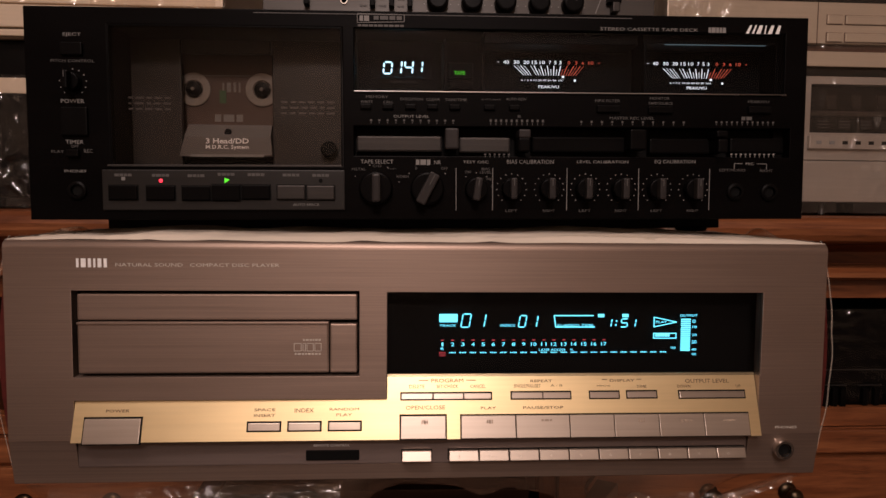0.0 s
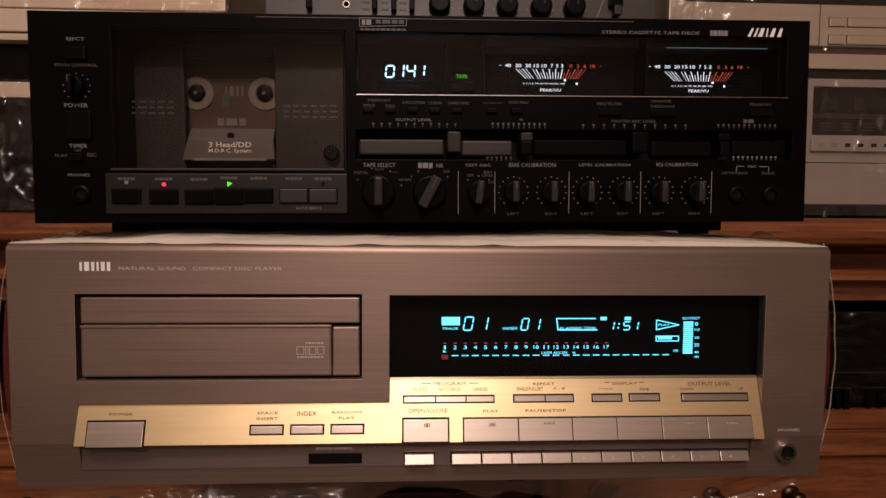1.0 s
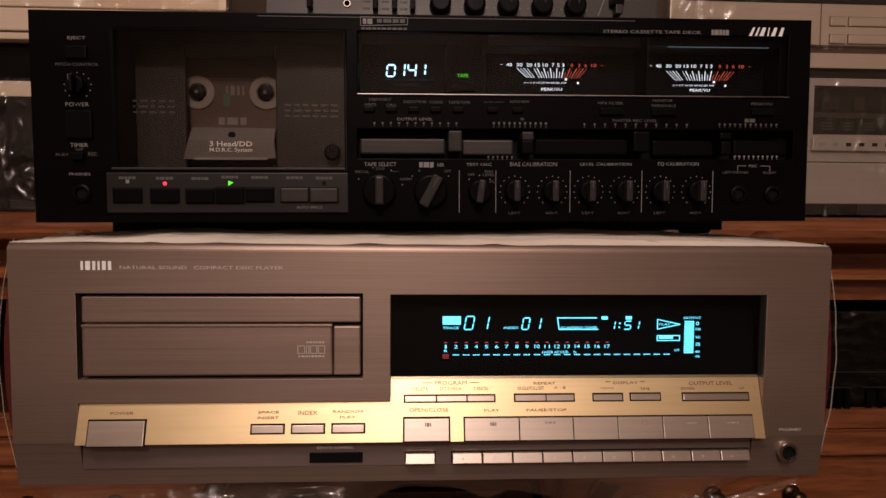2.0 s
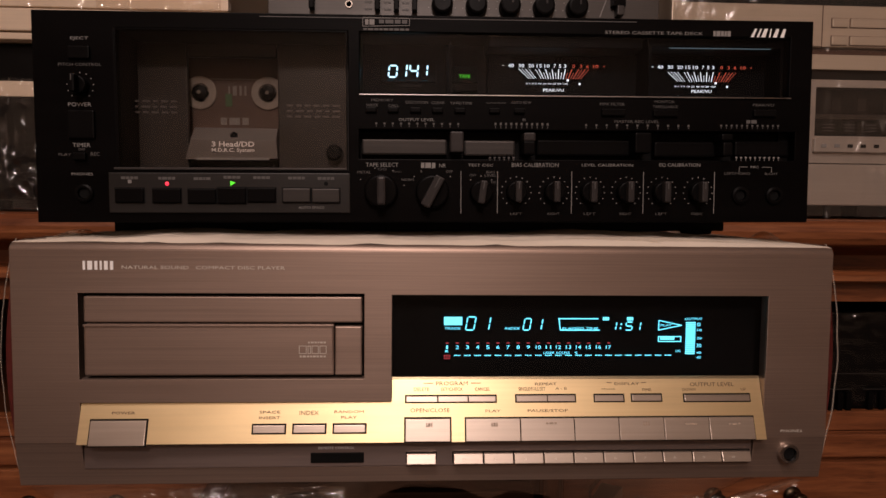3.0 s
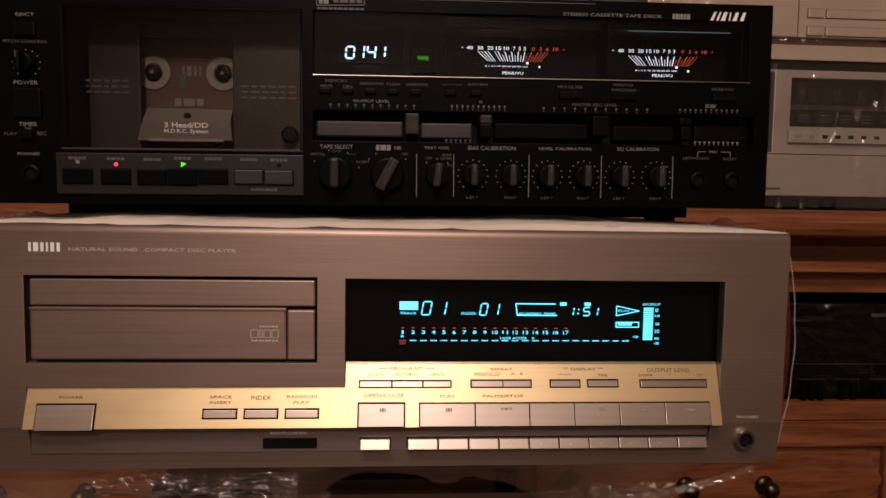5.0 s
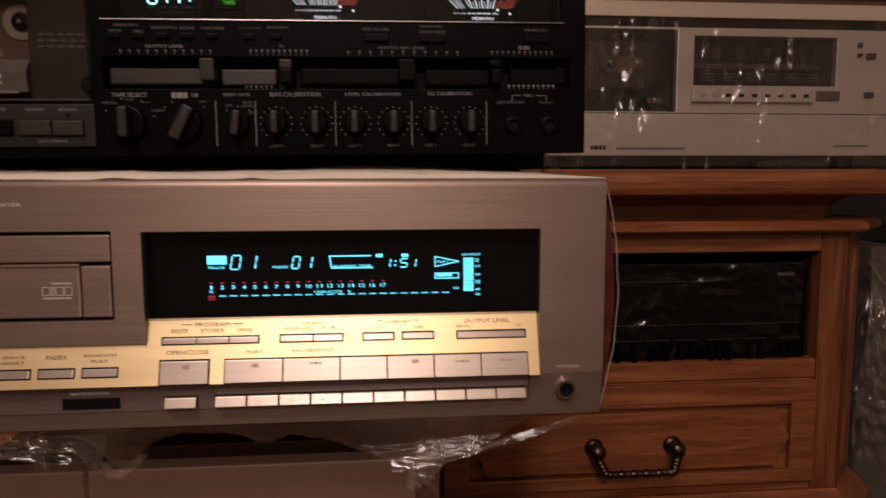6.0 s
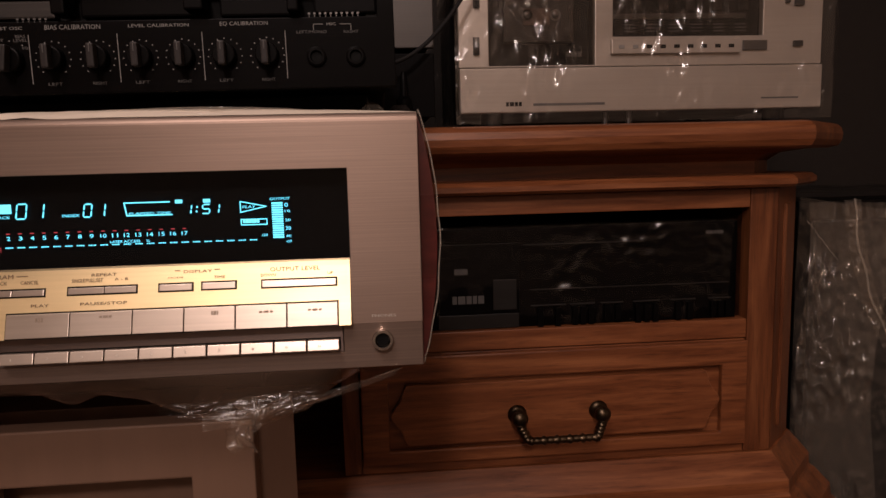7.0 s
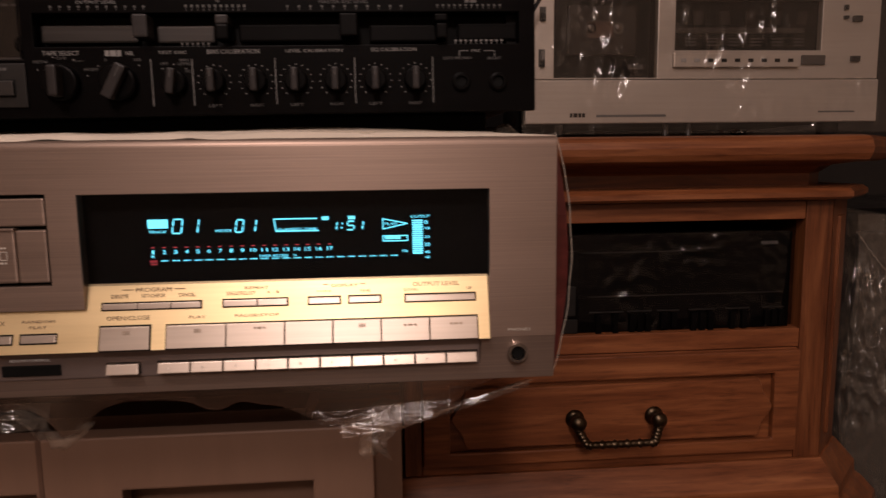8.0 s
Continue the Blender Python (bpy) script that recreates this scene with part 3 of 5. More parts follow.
slab("tray_key", (-0.0569, 0.0948), (-0.0412, 0.0662), 0.0008, 0.0078, TITAN, player, 0.0009)
EX, EZ = -0.0772, 0.0790
for k, w in enumerate((0.0040, 0.0014, 0.0036, 0.0036)):
    x = EX + (0.0, 0.0050, 0.0073, 0.0118)[k]
    outline("disc_emblem", [(x, EZ), (x + w, EZ), (x + w, EZ + 0.0044), (x, EZ + 0.0044)], 0.0004, 0.00036, PRINT_PALE, drawer_front)
bars((EX + 0.0048, EZ + 0.0060), (EX + 0.0154, EZ + 0.0069), 0.0004, PRINT_PALE, drawer_front, 6, 1, name="disc_emblem", gap=0.16)
bars((EX, EZ - 0.0022), (EX + 0.0154, EZ - 0.0012), 0.0004, PRINT_PALE, drawer_front, 8, 1, name="disc_emblem", gap=0.16)
# printing on the face
bars((-0.198, 0.132), (-0.18, 0.127), -0.0002, PRINT_WHITE, player, 6, 1, name="maker_mark", gap=0.2)
words("NATURAL SOUND", (-0.176, 0.1298), (-0.139, 0.1272), -0.0002, PRINT_PALE, player)
words("COMPACT DISC PLAYER", (-0.135, 0.1298), (-0.085, 0.1272), -0.0002, PRINT_PALE, player)
words("PHONES", (0.2095, 0.0328), (0.2228, 0.0306), -0.0002, PRINT_PALE, player)
words("REMOTE CONTROL", (-0.0665, 0.0238), (-0.0455, 0.0218), 0.0020, PRINT_WHITE, player)
slab("sensor_window", (-0.071, 0.02), (-0.04, 0.014), 0.0012, 0.003, PIT, player, 0.0005, "black remote sensor window")
jack = lathe("headphone_jack", (0.215, 0.0, 0.018), [(0.0056, 0.003), (0.0060, -0.0012), (0.0056, -0.0022), (0.0042, -0.0022), (0.0038, -0.0005), (0.0036, 0.006)], CHROME, player, "chrome ringed headphone socket")
lathe("socket_hole", (0.215, 0.0, 0.018), [(0.0034, -0.0004), (0.0034, 0.0002)], PIT, jack)
# gold control panel
bm = bmesh.new()
pts = [(-0.2008, 0.0284), (0.1983, 0.0284), (0.1983, 0.0636), (WIN0[0] + 0.0002, 0.0636), (WIN0[0] + 0.0002, 0.0505), (-0.2008, 0.0505)]
f = bm.faces.new([bm.verts.new((x, gold_lean(z), z)) for x, z in pts])
out = bmesh.ops.extrude_face_region(bm, geom=[f])
for v in out["geom"]:
    if isinstance(v, bmesh.types.BMVert):
        v.co.y = 0.0079
gold = part("control_panel", bm, GOLD, player, "sloping champagne gold key panel")


def gold_keys(a, b, cuts, frame_w, rise=0.0009):
    """A row of keys in a dark surround; cuts: x of the joints between keys."""
    x0, x1, z0, z1 = min(a[0], b[0]), max(a[0], b[0]), min(a[1], b[1]), max(a[1], b[1])
    slab("key_surround", (x0 - frame_w, z0 - frame_w), (x1 + frame_w, z1 + frame_w), -0.0003, 0.001, PIT, gold, 0.0, lean=gold_lean)
    edges = [x0, *cuts, x1]
    return [slab("key", (p + (0.0002 if k else 0), z0), (q - (0.0002 if k < len(edges) - 2 else 0), z1), -rise, 0.0005, KEY, gold, 0.0003, lean=gold_lean) for k, (p, q) in enumerate(zip(edges, edges[1:]))]


gold_keys((-0.0155, 0.0531), (0.0372, 0.0500), [0.003, 0.021], 0.0007)
gold_keys((0.0495, 0.0533), (0.0845, 0.0500), [0.068], 0.0007)
gold_keys((0.0965, 0.0533), (0.1137, 0.0500), [], 0.0007)
gold_keys((0.1190, 0.0534), (0.1366, 0.0501), [], 0.0007)
gold_keys((0.1508, 0.0533), (0.1906, 0.0498), [], 0.0007)
gold_keys((-0.103, 0.038), (-0.085, 0.034), [], 0.0008)
gold_keys((-0.08, 0.038), (-0.062, 0.034), [], 0.0008)
gold_keys((-0.057, 0.038), (-0.039, 0.034), [], 0.0008)
gold_keys((-0.194, 0.041), (-0.163, 0.028), [], 0.0008, 0.0014)
open_key = gold_keys((-0.0158, 0.0410), (0.0102, 0.0290), [], 0.0008, 0.0014)[0]
play_row = gold_keys((0.0193, 0.0410), (0.1912, 0.0290), [0.0513, 0.0832, 0.1098, 0.1367, 0.1640], 0.0006, 0.0014)
for text, a, b in (("POWER", (-0.1830, 0.0460), (-0.1700, 0.0440)), ("SPACE", (-0.1000, 0.0460), (-0.0880, 0.0440)), ("INSERT", (-0.1000, 0.0430), (-0.0880, 0.0410)), ("INDEX", (-0.0770, 0.0460), (-0.0660, 0.0430)), ("RANDOM", (-0.0570, 0.0460), (-0.0400, 0.0440)), ("PLAY", (-0.0530, 0.0430), (-0.0440, 0.0410)),
                   ("PROGRAM", (0.0020, 0.0616), (0.0210, 0.0586)), ("REPEAT", (0.0610, 0.0606), (0.0740, 0.0586)), ("DISPLAY", (0.1090, 0.0606), (0.1240, 0.0586)), ("OUTPUT LEVEL", (0.1550, 0.0606), (0.1820, 0.0576)), ("OPEN/CLOSE", (-0.0130, 0.0470), (0.0100, 0.0440)), ("PLAY", (0.0310, 0.0460), (0.0400, 0.0440)), ("PAUSE/STOP", (0.0560, 0.0460), (0.0800, 0.0440)),
                   ("DELETE", (-0.0110, 0.0582), (-0.0020, 0.0556)), ("SET/CHECK", (0.0050, 0.0582), (0.0180, 0.0556)), ("CANCEL", (0.0250, 0.0582), (0.0340, 0.0556)), ("MODE", (0.1010, 0.0572), (0.1090, 0.0562)), ("TIME", (0.1250, 0.0572), (0.1310, 0.0552)), ("DOWN", (0.1500, 0.0572), (0.1580, 0.0552)), ("UP", (0.1860, 0.0572), (0.1890, 0.0552)), ("SINGLE/FULL/SET", (0.0510, 0.0582), (0.0670, 0.0556))):
    words(text, a, b, -0.0004, PRINT_BROWN, gold, lean=gold_lean)
bars((-0.0060, 0.0604), (0.0010, 0.0601), -0.0004, PRINT_BROWN, gold, lean=gold_lean, name="rule")
bars((0.0220, 0.0604), (0.0290, 0.0601), -0.0004, PRINT_BROWN, gold, lean=gold_lean, name="rule")
bars((0.1040, 0.0604), (0.1075, 0.0601), -0.0004, PRINT_BROWN, gold, lean=gold_lean, name="rule")
bars((0.1250, 0.0604), (0.1285, 0.0601), -0.0004, PRINT_BROWN, gold, lean=gold_lean, name="rule")
words("A - B", (0.0730, 0.0580), (0.0800, 0.0562), -0.0004, PRINT_BROWN, gold, lean=gold_lean)
for a, b, k in (((-0.004, 0.039), (0.0, 0.037), open_key), ((0.034, 0.039), (0.038, 0.037), play_row[0]), ((0.066, 0.039), (0.073, 0.038), play_row[1]), ((0.124, 0.039), (0.128, 0.037), play_row[3]), ((0.149, 0.038), (0.157, 0.037), play_row[4]), ((0.175, 0.038), (0.183, 0.037), play_row[5])):
    bars(a, b, -0.0016, PRINT_TAN, k, 3, 1, lean=gold_lean, name="key_mark", gap=0.15)
# number keys in the band
marks = "1234567890"


def key_lean(z):
    return -0.0012 + (z - 0.0165) * 0.40


edges = [0.0123 + 0.0179 * k for k in range(11)]
KZ0, KZ1 = 0.0140, 0.0195
for k in range(10):
    key = slab("number_key", (edges[k] + 0.0003, KZ0), (edges[k + 1] - 0.0003, KZ1), -0.0006, 0.004, KEY, player, 0.0004, lean=key_lean)
    words(marks[k], (edges[k] + 0.0060, KZ0 + 0.0018), (edges[k] + (0.0066 if k == 0 else 0.0076), KZ1 - 0.0020), -0.0008, PRINT_PALE, key, lean=key_lean, name="key_mark")
slab("number_key", (-0.0150, KZ1), (0.0022, KZ0), -0.0006, 0.004, KEY, player, 0.0004, lean=key_lean)
slab("key_slot", (-0.0155, KZ0 - 0.0005), (0.0027, KZ1 + 0.0005), 0.0019, 0.003, PIT, player, 0.0)
slab("key_slot", (edges[0] - 0.0004, KZ0 - 0.0006), (edges[10] + 0.0004, KZ1 + 0.0006), 0.0019, 0.003, PIT, player, 0.0)

# display
disp = block("display_well", WIN0[0] - 0.002, WIN1[0] + 0.002, 0.0170, 0.0178, WIN1[1] - 0.002, WIN0[1] + 0.002, PIT, player, 0.0, "black fluorescent display with cyan figures")
pane = slab("display_glass", (WIN0[0] + 0.0002, WIN1[1] + 0.0002), (WIN1[0] - 0.0002, WIN0[1] - 0.0002), 0.0016, 0.0026, DARK_GLASS, disp, 0.0)
pane.visible_shadow = False
DY = 0.0155
slab("track_block", (0.007, 0.098), (0.018, 0.093), DY, DY + 0.0002, CYAN, disp, 0.0)
words("TRACK", (0.007, 0.092), (0.017, 0.09), DY, CYAN, disp, 0.25)
words("INDEX", (0.044, 0.092), (0.053, 0.09), DY, CYAN, disp, 0.25)
for ch, a, b in (("0", (0.02, 0.098), (0.025, 0.09)), ("1", (0.031, 0.098), (0.034, 0.09)), ("0", (0.055, 0.097), (0.059, 0.09)), ("1", (0.063, 0.097), (0.066, 0.09))):
    digit(ch, a, b, DY, 0.00072, CYAN, disp)
outline("time_box", [(0.101, 0.097), (0.077, 0.097), (0.078, 0.09), (0.102, 0.09)], DY, 0.0006, CYAN, disp, False)
words("ELAPSED TIME", (0.079, 0.092), (0.101, 0.09), DY, CYAN, disp, 0.25)
bars((0.104, 0.098), (0.108, 0.096), DY, CYAN, disp, 3)
bars((0.119, 0.098), (0.123, 0.096), DY, CYAN, disp, 3)
for ch, a, b in (("1", (0.11, 0.095), (0.112, 0.09)), ("5", (0.118, 0.095), (0.122, 0.09)), ("1", (0.124, 0.095), (0.127, 0.09))):
    digit(ch, a, b, DY, 0.0007, CYAN, disp)
for x, z in ((0.1152, 0.0932), (0.1148, 0.0908)):
    slab("colon_dot", (x, z), (x + 0.0008, z + 0.0009), DY, DY + 0.0002, CYAN, disp, 0.0)
outline("play_arrow", [(0.139, 0.096), (0.153, 0.093), (0.139, 0.09)], DY, 0.0005, CYAN, disp)
words("PLAY", (0.14, 0.094), (0.147, 0.092), DY, CYAN, disp, 0.2)
outline("remote_box", [(0.139, 0.086), (0.153, 0.086), (0.153, 0.083), (0.139, 0.083)], DY, 0.0005, CYAN, disp)
bars((0.14, 0.086), (0.149, 0.084), DY, CYAN, disp, 6)
words("OUTPUT", (0.155, 0.098), (0.166, 0.096), DY, CYAN, disp, 0.2)
for k in range(16):
    z = 0.095 - k * 0.00127
    slab("level_bar", (0.156, z - 0.00085), (0.162, z), DY, DY + 0.0002, CYAN, disp, 0.0)
for text, a, b in (("0", (0.163, 0.095), (0.165, 0.092)), ("10", (0.163, 0.091), (0.166, 0.089)), ("20", (0.163, 0.086), (0.166, 0.084)), ("30", (0.163, 0.082), (0.166, 0.079)), ("40", (0.163, 0.077), (0.166, 0.075)), ("-oo", (0.163, 0.074), (0.166, 0.072))):
    words(text, a, b, DY, CYAN, disp)
TX0, TX1 = 0.009, 0.108
for k in range(17):
    x = TX0 + (TX1 - TX0) * k / 16
    z0, z1 = 0.078, 0.081
    w = 0.0010 if k < 9 else 0.0016
    words(str(k + 1), (x - w * (0.5 if k == 0 else 1), z0), (x + w * (0.5 if k == 0 else 1), z1), DY, CYAN, disp, name="track_number")
    bars((x - 0.0012, z1 + 0.0008), (x + 0.0012, z1 + 0.0013), DY, RED_MARK, disp, name="track_mark")
words("LASER ACCESS", (0.068, 0.077), (0.084, 0.075), DY, CYAN, disp)
words("%", (0.087, 0.077), (0.089, 0.075), DY, CYAN, disp)
words("100", (0.15, 0.078), (0.153, 0.076), DY, CYAN, disp)
words("R", (0.008, 0.078), (0.01, 0.076), DY, CYAN, disp)
for k in range(23):
    x = TX0 + (TX1 - TX0) * k / 16
    bars((x - 0.0021, 0.0742), (x + 0.0021, 0.0748), DY - 0.0002, CYAN if k else RED_MARK, disp, 4, name="access_dash", seed=k, gap=0.17)
bars((0.007, 0.074), (0.011, 0.072), DY, RED_MARK, disp, 4, 2, name="access_mark")

# ---- the black cassette deck on the player ----
deck = thing("cassette_deck", pose(0, 0.012, 0.955, 0, -0.5, 0), "black three-head cassette deck with lit meters on the player", "cassette deck")
DT = 0.12007
DOOR0, DOOR1 = (-0.18204, 0.11059), (-0.04974, 0.03044)
DISP0, DISP1 = (-0.04304, 0.11038), (0.21366, 0.07514)
FAD0, FAD1 = (-0.04353, 0.05438), (0.21833, 0.0371)
pierced("front_panel", -0.2275, 0.2275, 0.0, DT, 0.0, 0.008, [(DOOR0[0], DOOR1[0], DOOR1[1], DOOR0[1]), (DISP0[0], DISP1[0], DISP1[1], DISP0[1]), (FAD0[0], FAD1[0], FAD1[1], FAD0[1])], SATIN, deck, 0.0008, "black brushed front panel")
block("case", -0.2215, 0.2215, 0.0681, 0.29, 0.003, DT - 0.004, BLACK, deck, 0.002)
for x0, x1, z0, z1 in ((-0.2215, DOOR0[0] - 0.0005, 0.003, DT - 0.004), (DOOR1[0] + 0.0005, DISP0[0] - 0.0005, 0.003, DT - 0.004), (0.2125, 0.2215, 0.003, DT - 0.004), (DOOR0[0], DOOR1[0], 0.003, DOOR1[1] - 0.001), (DOOR0[0], DOOR1[0], DOOR0[1] + 0.001, DT - 0.004)):
    block("case", x0, x1, 0.0083, 0.068, z0, z1, BLACK, deck, 0.0)
block("case", DISP0[0], 0.2122, 0.036, 0.068, 0.003, DT - 0.004, BLACK, deck, 0.0)
block("case", DISP0[0], 0.2122, 0.0083, 0.0355, 0.003, FAD1[1] - 0.001, BLACK, deck, 0.0)
block("case", DISP0[0], 0.2122, 0.0083, 0.0355, FAD0[1] + 0.001, DISP1[1] - 0.001, BLACK, deck, 0.0)
block("case", DISP0[0], 0.2122, 0.0083, 0.0355, DISP0[1] + 0.001, DT - 0.004, BLACK, deck, 0.0)
for x in (-0.19, 0.195):
    for y in (0.085, 0.25):
        lathe("foot", (x, y, 0), [(0.010, -0.0105), (0.011, -0.009), (0.011, 0.003), (0.009, 0.004)], RUBBER, deck, axis="z")
# added block: stops light from behind and darkens the gap under the deck
block("gap_blocker", -0.2150, 0.2100, 0.072, 0.285, -0.0080, 0.0028, BLACK, deck, 0.001, "added black block that keeps the gap under the deck dark")
slab("top_edge_line", (-0.10, DT - 0.0022), (0.12, DT - 0.0018), -0.0002, 0.0, PRINT_DIM, deck, 0.0)

# cassette compartment
well = block("cassette_well", DOOR0[0], DOOR1[0], 0.064, 0.0675, DOOR1[1] + 0.001, DOOR0[1] - 0.001, PIT, deck, 0.0)
CX0, CX1 = -0.1503, -0.0963
block("blind", DOOR0[0] + 0.001, CX0 - 0.0005, 0.030, 0.034, DOOR1[1] + 0.001, DOOR0[1] - 0.001, BLIND, deck, 0.0008, "smoked brown blind beside the cassette")
block("blind", CX1 + 0.0005, DOOR1[0] - 0.001, 0.030, 0.034, DOOR1[1] + 0.001, DOOR0[1] - 0.001, BLIND, deck, 0.0008, "smoked brown blind beside the cassette")
block("blind", CX0, CX1, 0.030, 0.034, 0.10107, DOOR0[1] - 0.001, BLIND, deck, 0.0008, "smoked brown blind above the cassette")
tape = thing("compact_cassette", pose(0, 0, 0), "brown compact cassette with white hubs inside the deck", "cassette")
tape.matrix_world = pose(0, 0.012, 0.955, 0, -0.5, 0) @ Matrix.Translation((-0.12529, 0.040, 0.0381))
TZ = 0.0811 - 0.0381
block("shell", -0.050, 0.050, 0.002, 0.012, TZ - 0.036, TZ + 0.026, SHELL, tape, 0.0015)
for s in (-1, 1):
    lathe("hub", (s * 0.02125, 0.002, TZ), [(0.0104, -0.0004), (0.0104, -0.0012), (0.0098, -0.0014), (0.0060, -0.0014), (0.0057, -0.0006), (0.0055, -0.0004)], REEL, tape, "white slotted tape hub", 36)
    lathe("spindle", (s * 0.02125, 0.002, TZ), [(0.0050, -0.0003), (0.0046, -0.0030), (0.0015, -0.0036)], KNOB, tape)
    for k in range(6):
        a = k * math.pi / 3 + 0.3
        block("hub_tooth", s * 0.02125 + math.cos(a) * 0.0051 - 0.0005, s * 0.02125 + math.cos(a) * 0.0051 + 0.0005, 0.0008, 0.0016, TZ + math.sin(a) * 0.0051 - 0.0005, TZ + math.sin(a) * 0.0051 + 0.0005, REEL, tape, 0.0)
    lathe("spindle_tip", (s * 0.02125, 0.002, TZ), [(0.0012, -0.0036), (0.0010, -0.0046)], REEL, tape, steps=12)
bars((-0.0045, TZ - 0.0015), (0.0085, TZ + 0.0045), 0.0016, PRINT, tape, 4, 1, name="type_mark", gap=0.26)
block("label_patch", -0.0055, -0.0015, 0.0014, 0.0019, TZ - 0.0085, TZ - 0.0005, GREEN_PATCH, tape, 0.0, "small green patch")
bars((-0.0095, TZ - 0.0200), (0.0095, TZ - 0.0155), 0.0016, PRINT, tape, 3, 1, name="maker_mark", gap=0.12)
bars((-0.020, TZ + 0.0085), (0.018, TZ + 0.0090), 0.0016, PRINT, tape, 1, 1, name="rule")
bm = bmesh.new()
p0, p1, p2, p3, q0, q1 = (-0.1475, 0.05829), (-0.0965, 0.05784), (-0.09566, 0.03884), (-0.15167, 0.03833), (-0.14857, 0.0503), (-0.09657, 0.04984)
lo = [(p0, 0.032), (p1, 0.032), (q1, 0.0264), (p2, 0.0260), (p3, 0.0260), (q0, 0.0264)]
front = [bm.verts.new((p[0], y, p[1])) for p, y in lo]
back = [bm.verts.new((p[0], 0.036, p[1])) for p, y in lo]
a, b, c, d, e, f = front
bm.faces.new((a, b, c, f))
bm.faces.new((f, c, d, e))
bm.faces.new(back)
for k in range(6):
    bm.faces.new((front[k], front[(k + 1) % 6], back[(k + 1) % 6], back[k]))
plate = part("head_cover", bm, PLATE, deck, "grey head cover plate with white lettering")
lathe("hole", (-0.12254, 0.0296, 0.05307), [(0.0022, -0.002), (0.0022, 0.001)], PIT, plate)
words("3 Head/DD", (-0.13558, 0.04918), (-0.1096, 0.04596), 0.0256, PRINT_WHITE, plate, tall=1.0, bold=0.022)
words("M.D.R.C. System", (-0.13561, 0.04519), (-0.10964, 0.04196), 0.0254, PRINT_WHITE, plate, tall=0.95, bold=0.016)
bars((-0.14966, 0.03931), (-0.09567, 0.03784), 0.0255, PRINT, plate, 1, 1, name="bright_edge")
for p in ((-0.18863, 0.028, 0.04365), (-0.06063, 0.028, 0.04253)):
    lathe("door_bolt", p, [(0.0050, 0.001), (0.0050, -0.004), (0.0036, -0.006), (0.0008, -0.0062)], PIT, deck)
for k, (a, b) in enumerate((((-0.19035, 0.07566), (-0.15644, 0.06537)), ((-0.09136, 0.0738), (-0.05645, 0.0635)))):
    bars(a, b, 0.0297, PRINT_DIM, deck, 6, 3, name="small_print", seed=k + 3, gap=0.16)
door = slab("cassette_door", (DOOR0[0] + 0.0006, DOOR1[1] + 0.0006), (DOOR1[0] - 0.0006, DOOR0[1] - 0.0006), 0.0004, 0.0022, SMOKED, deck, 0.0003, "smoked clear cassette door")
door.visible_shadow = False
pierced("door_rim", DOOR0[0] + 0.0003, DOOR1[0] - 0.0003, DOOR1[1] + 0.0003, DOOR0[1] - 0.0003, -0.0006, 0.0003, [(DOOR0[0] + 0.0011, DOOR1[0] - 0.0011, DOOR1[1] + 0.0012, DOOR0[1] - 0.0010)], KNOB, door, 0.0002)
slab("chrome_strip", (-0.18373, 0.0316), (-0.05074, 0.03044), -0.0008, -0.0002, STEEL_DIM, deck, 0.0002)

# transport keys
keys_panel = slab("key_panel", (-0.18676, 0.02863), (-0.04895, 0.00543), -0.0012, 0.0, GUNMETAL, deck, 0.0005, "gunmetal transport key panel")
for k, (a, b) in enumerate((((-0.18284, 0.0196), (-0.16691, 0.01146)), ((-0.16184, 0.01941), (-0.14591, 0.01127)), ((-0.14184, 0.01924), (-0.12591, 0.0111)), ((-0.12483, 0.02009), (-0.10891, 0.01095)), ((-0.10783, 0.01994), (-0.0919, 0.0118)), ((-0.08783, 0.01977), (-0.0719, 0.01163)), ((-0.07083, 0.01962), (-0.0549, 0.01148)))):
    slab("key_gap", (a[0] - 0.0005, b[1] - 0.0005), (b[0] + 0.0005, a[1] + 0.0005), -0.0015, -0.0010, PIT, keys_panel, 0.0)
    slab("transport_key", a, b, -0.0030, -0.0012, STEEL if k > 4 else KNOB, keys_panel, 0.0006, "bright steel key" if k > 4 else "")
    bars((a[0] + 0.003, a[1] + 0.0052), (b[0] - 0.003, a[1] + 0.0068), -0.0014, PRINT_DIM, keys_panel, 4, 1, seed=k)
slab("stop_mark", (-0.17579, 0.02453), (-0.17381, 0.02252), -0.0015, -0.0012, PRINT, keys_panel, 0.0)
lathe("record_light", (-0.15381, -0.0012, 0.02234), [(0.0011, 0.0), (0.0010, -0.0005), (0.0005, -0.0007)], RED_LED, keys_panel, "glowing red record light")
bm = bmesh.new()
bm.faces.new([bm.verts.new((p[0], -0.0015, p[1])) for p in ((-0.11779, 0.02403), (-0.1148, 0.023), (-0.11782, 0.02103))])
part("play_light", bm, GREEN_LED, keys_panel, "glowing green play arrow")
lathe("pause_mark", (-0.06281, -0.0012, 0.02255), [(0.0012, 0.0), (0.0012, -0.0003)], PIT, keys_panel)
words("AUTO SPACE", (-0.07892, 0.00969), (-0.06394, 0.00756), -0.0014, PRINT, keys_panel)

# left column
words("EJECT", (-0.20608, 0.1058), (-0.19611, 0.10272), -0.0002, PRINT, deck)
slab("eject_key", (-0.20714, 0.09981), (-0.1952, 0.09271), -0.0022, 0.001, KNOB, deck, 0.0006)
words("PITCH CONTROL", (-0.21322, 0.09086), (-0.18923, 0.08865), -0.0002, PRINT_DIM, deck)


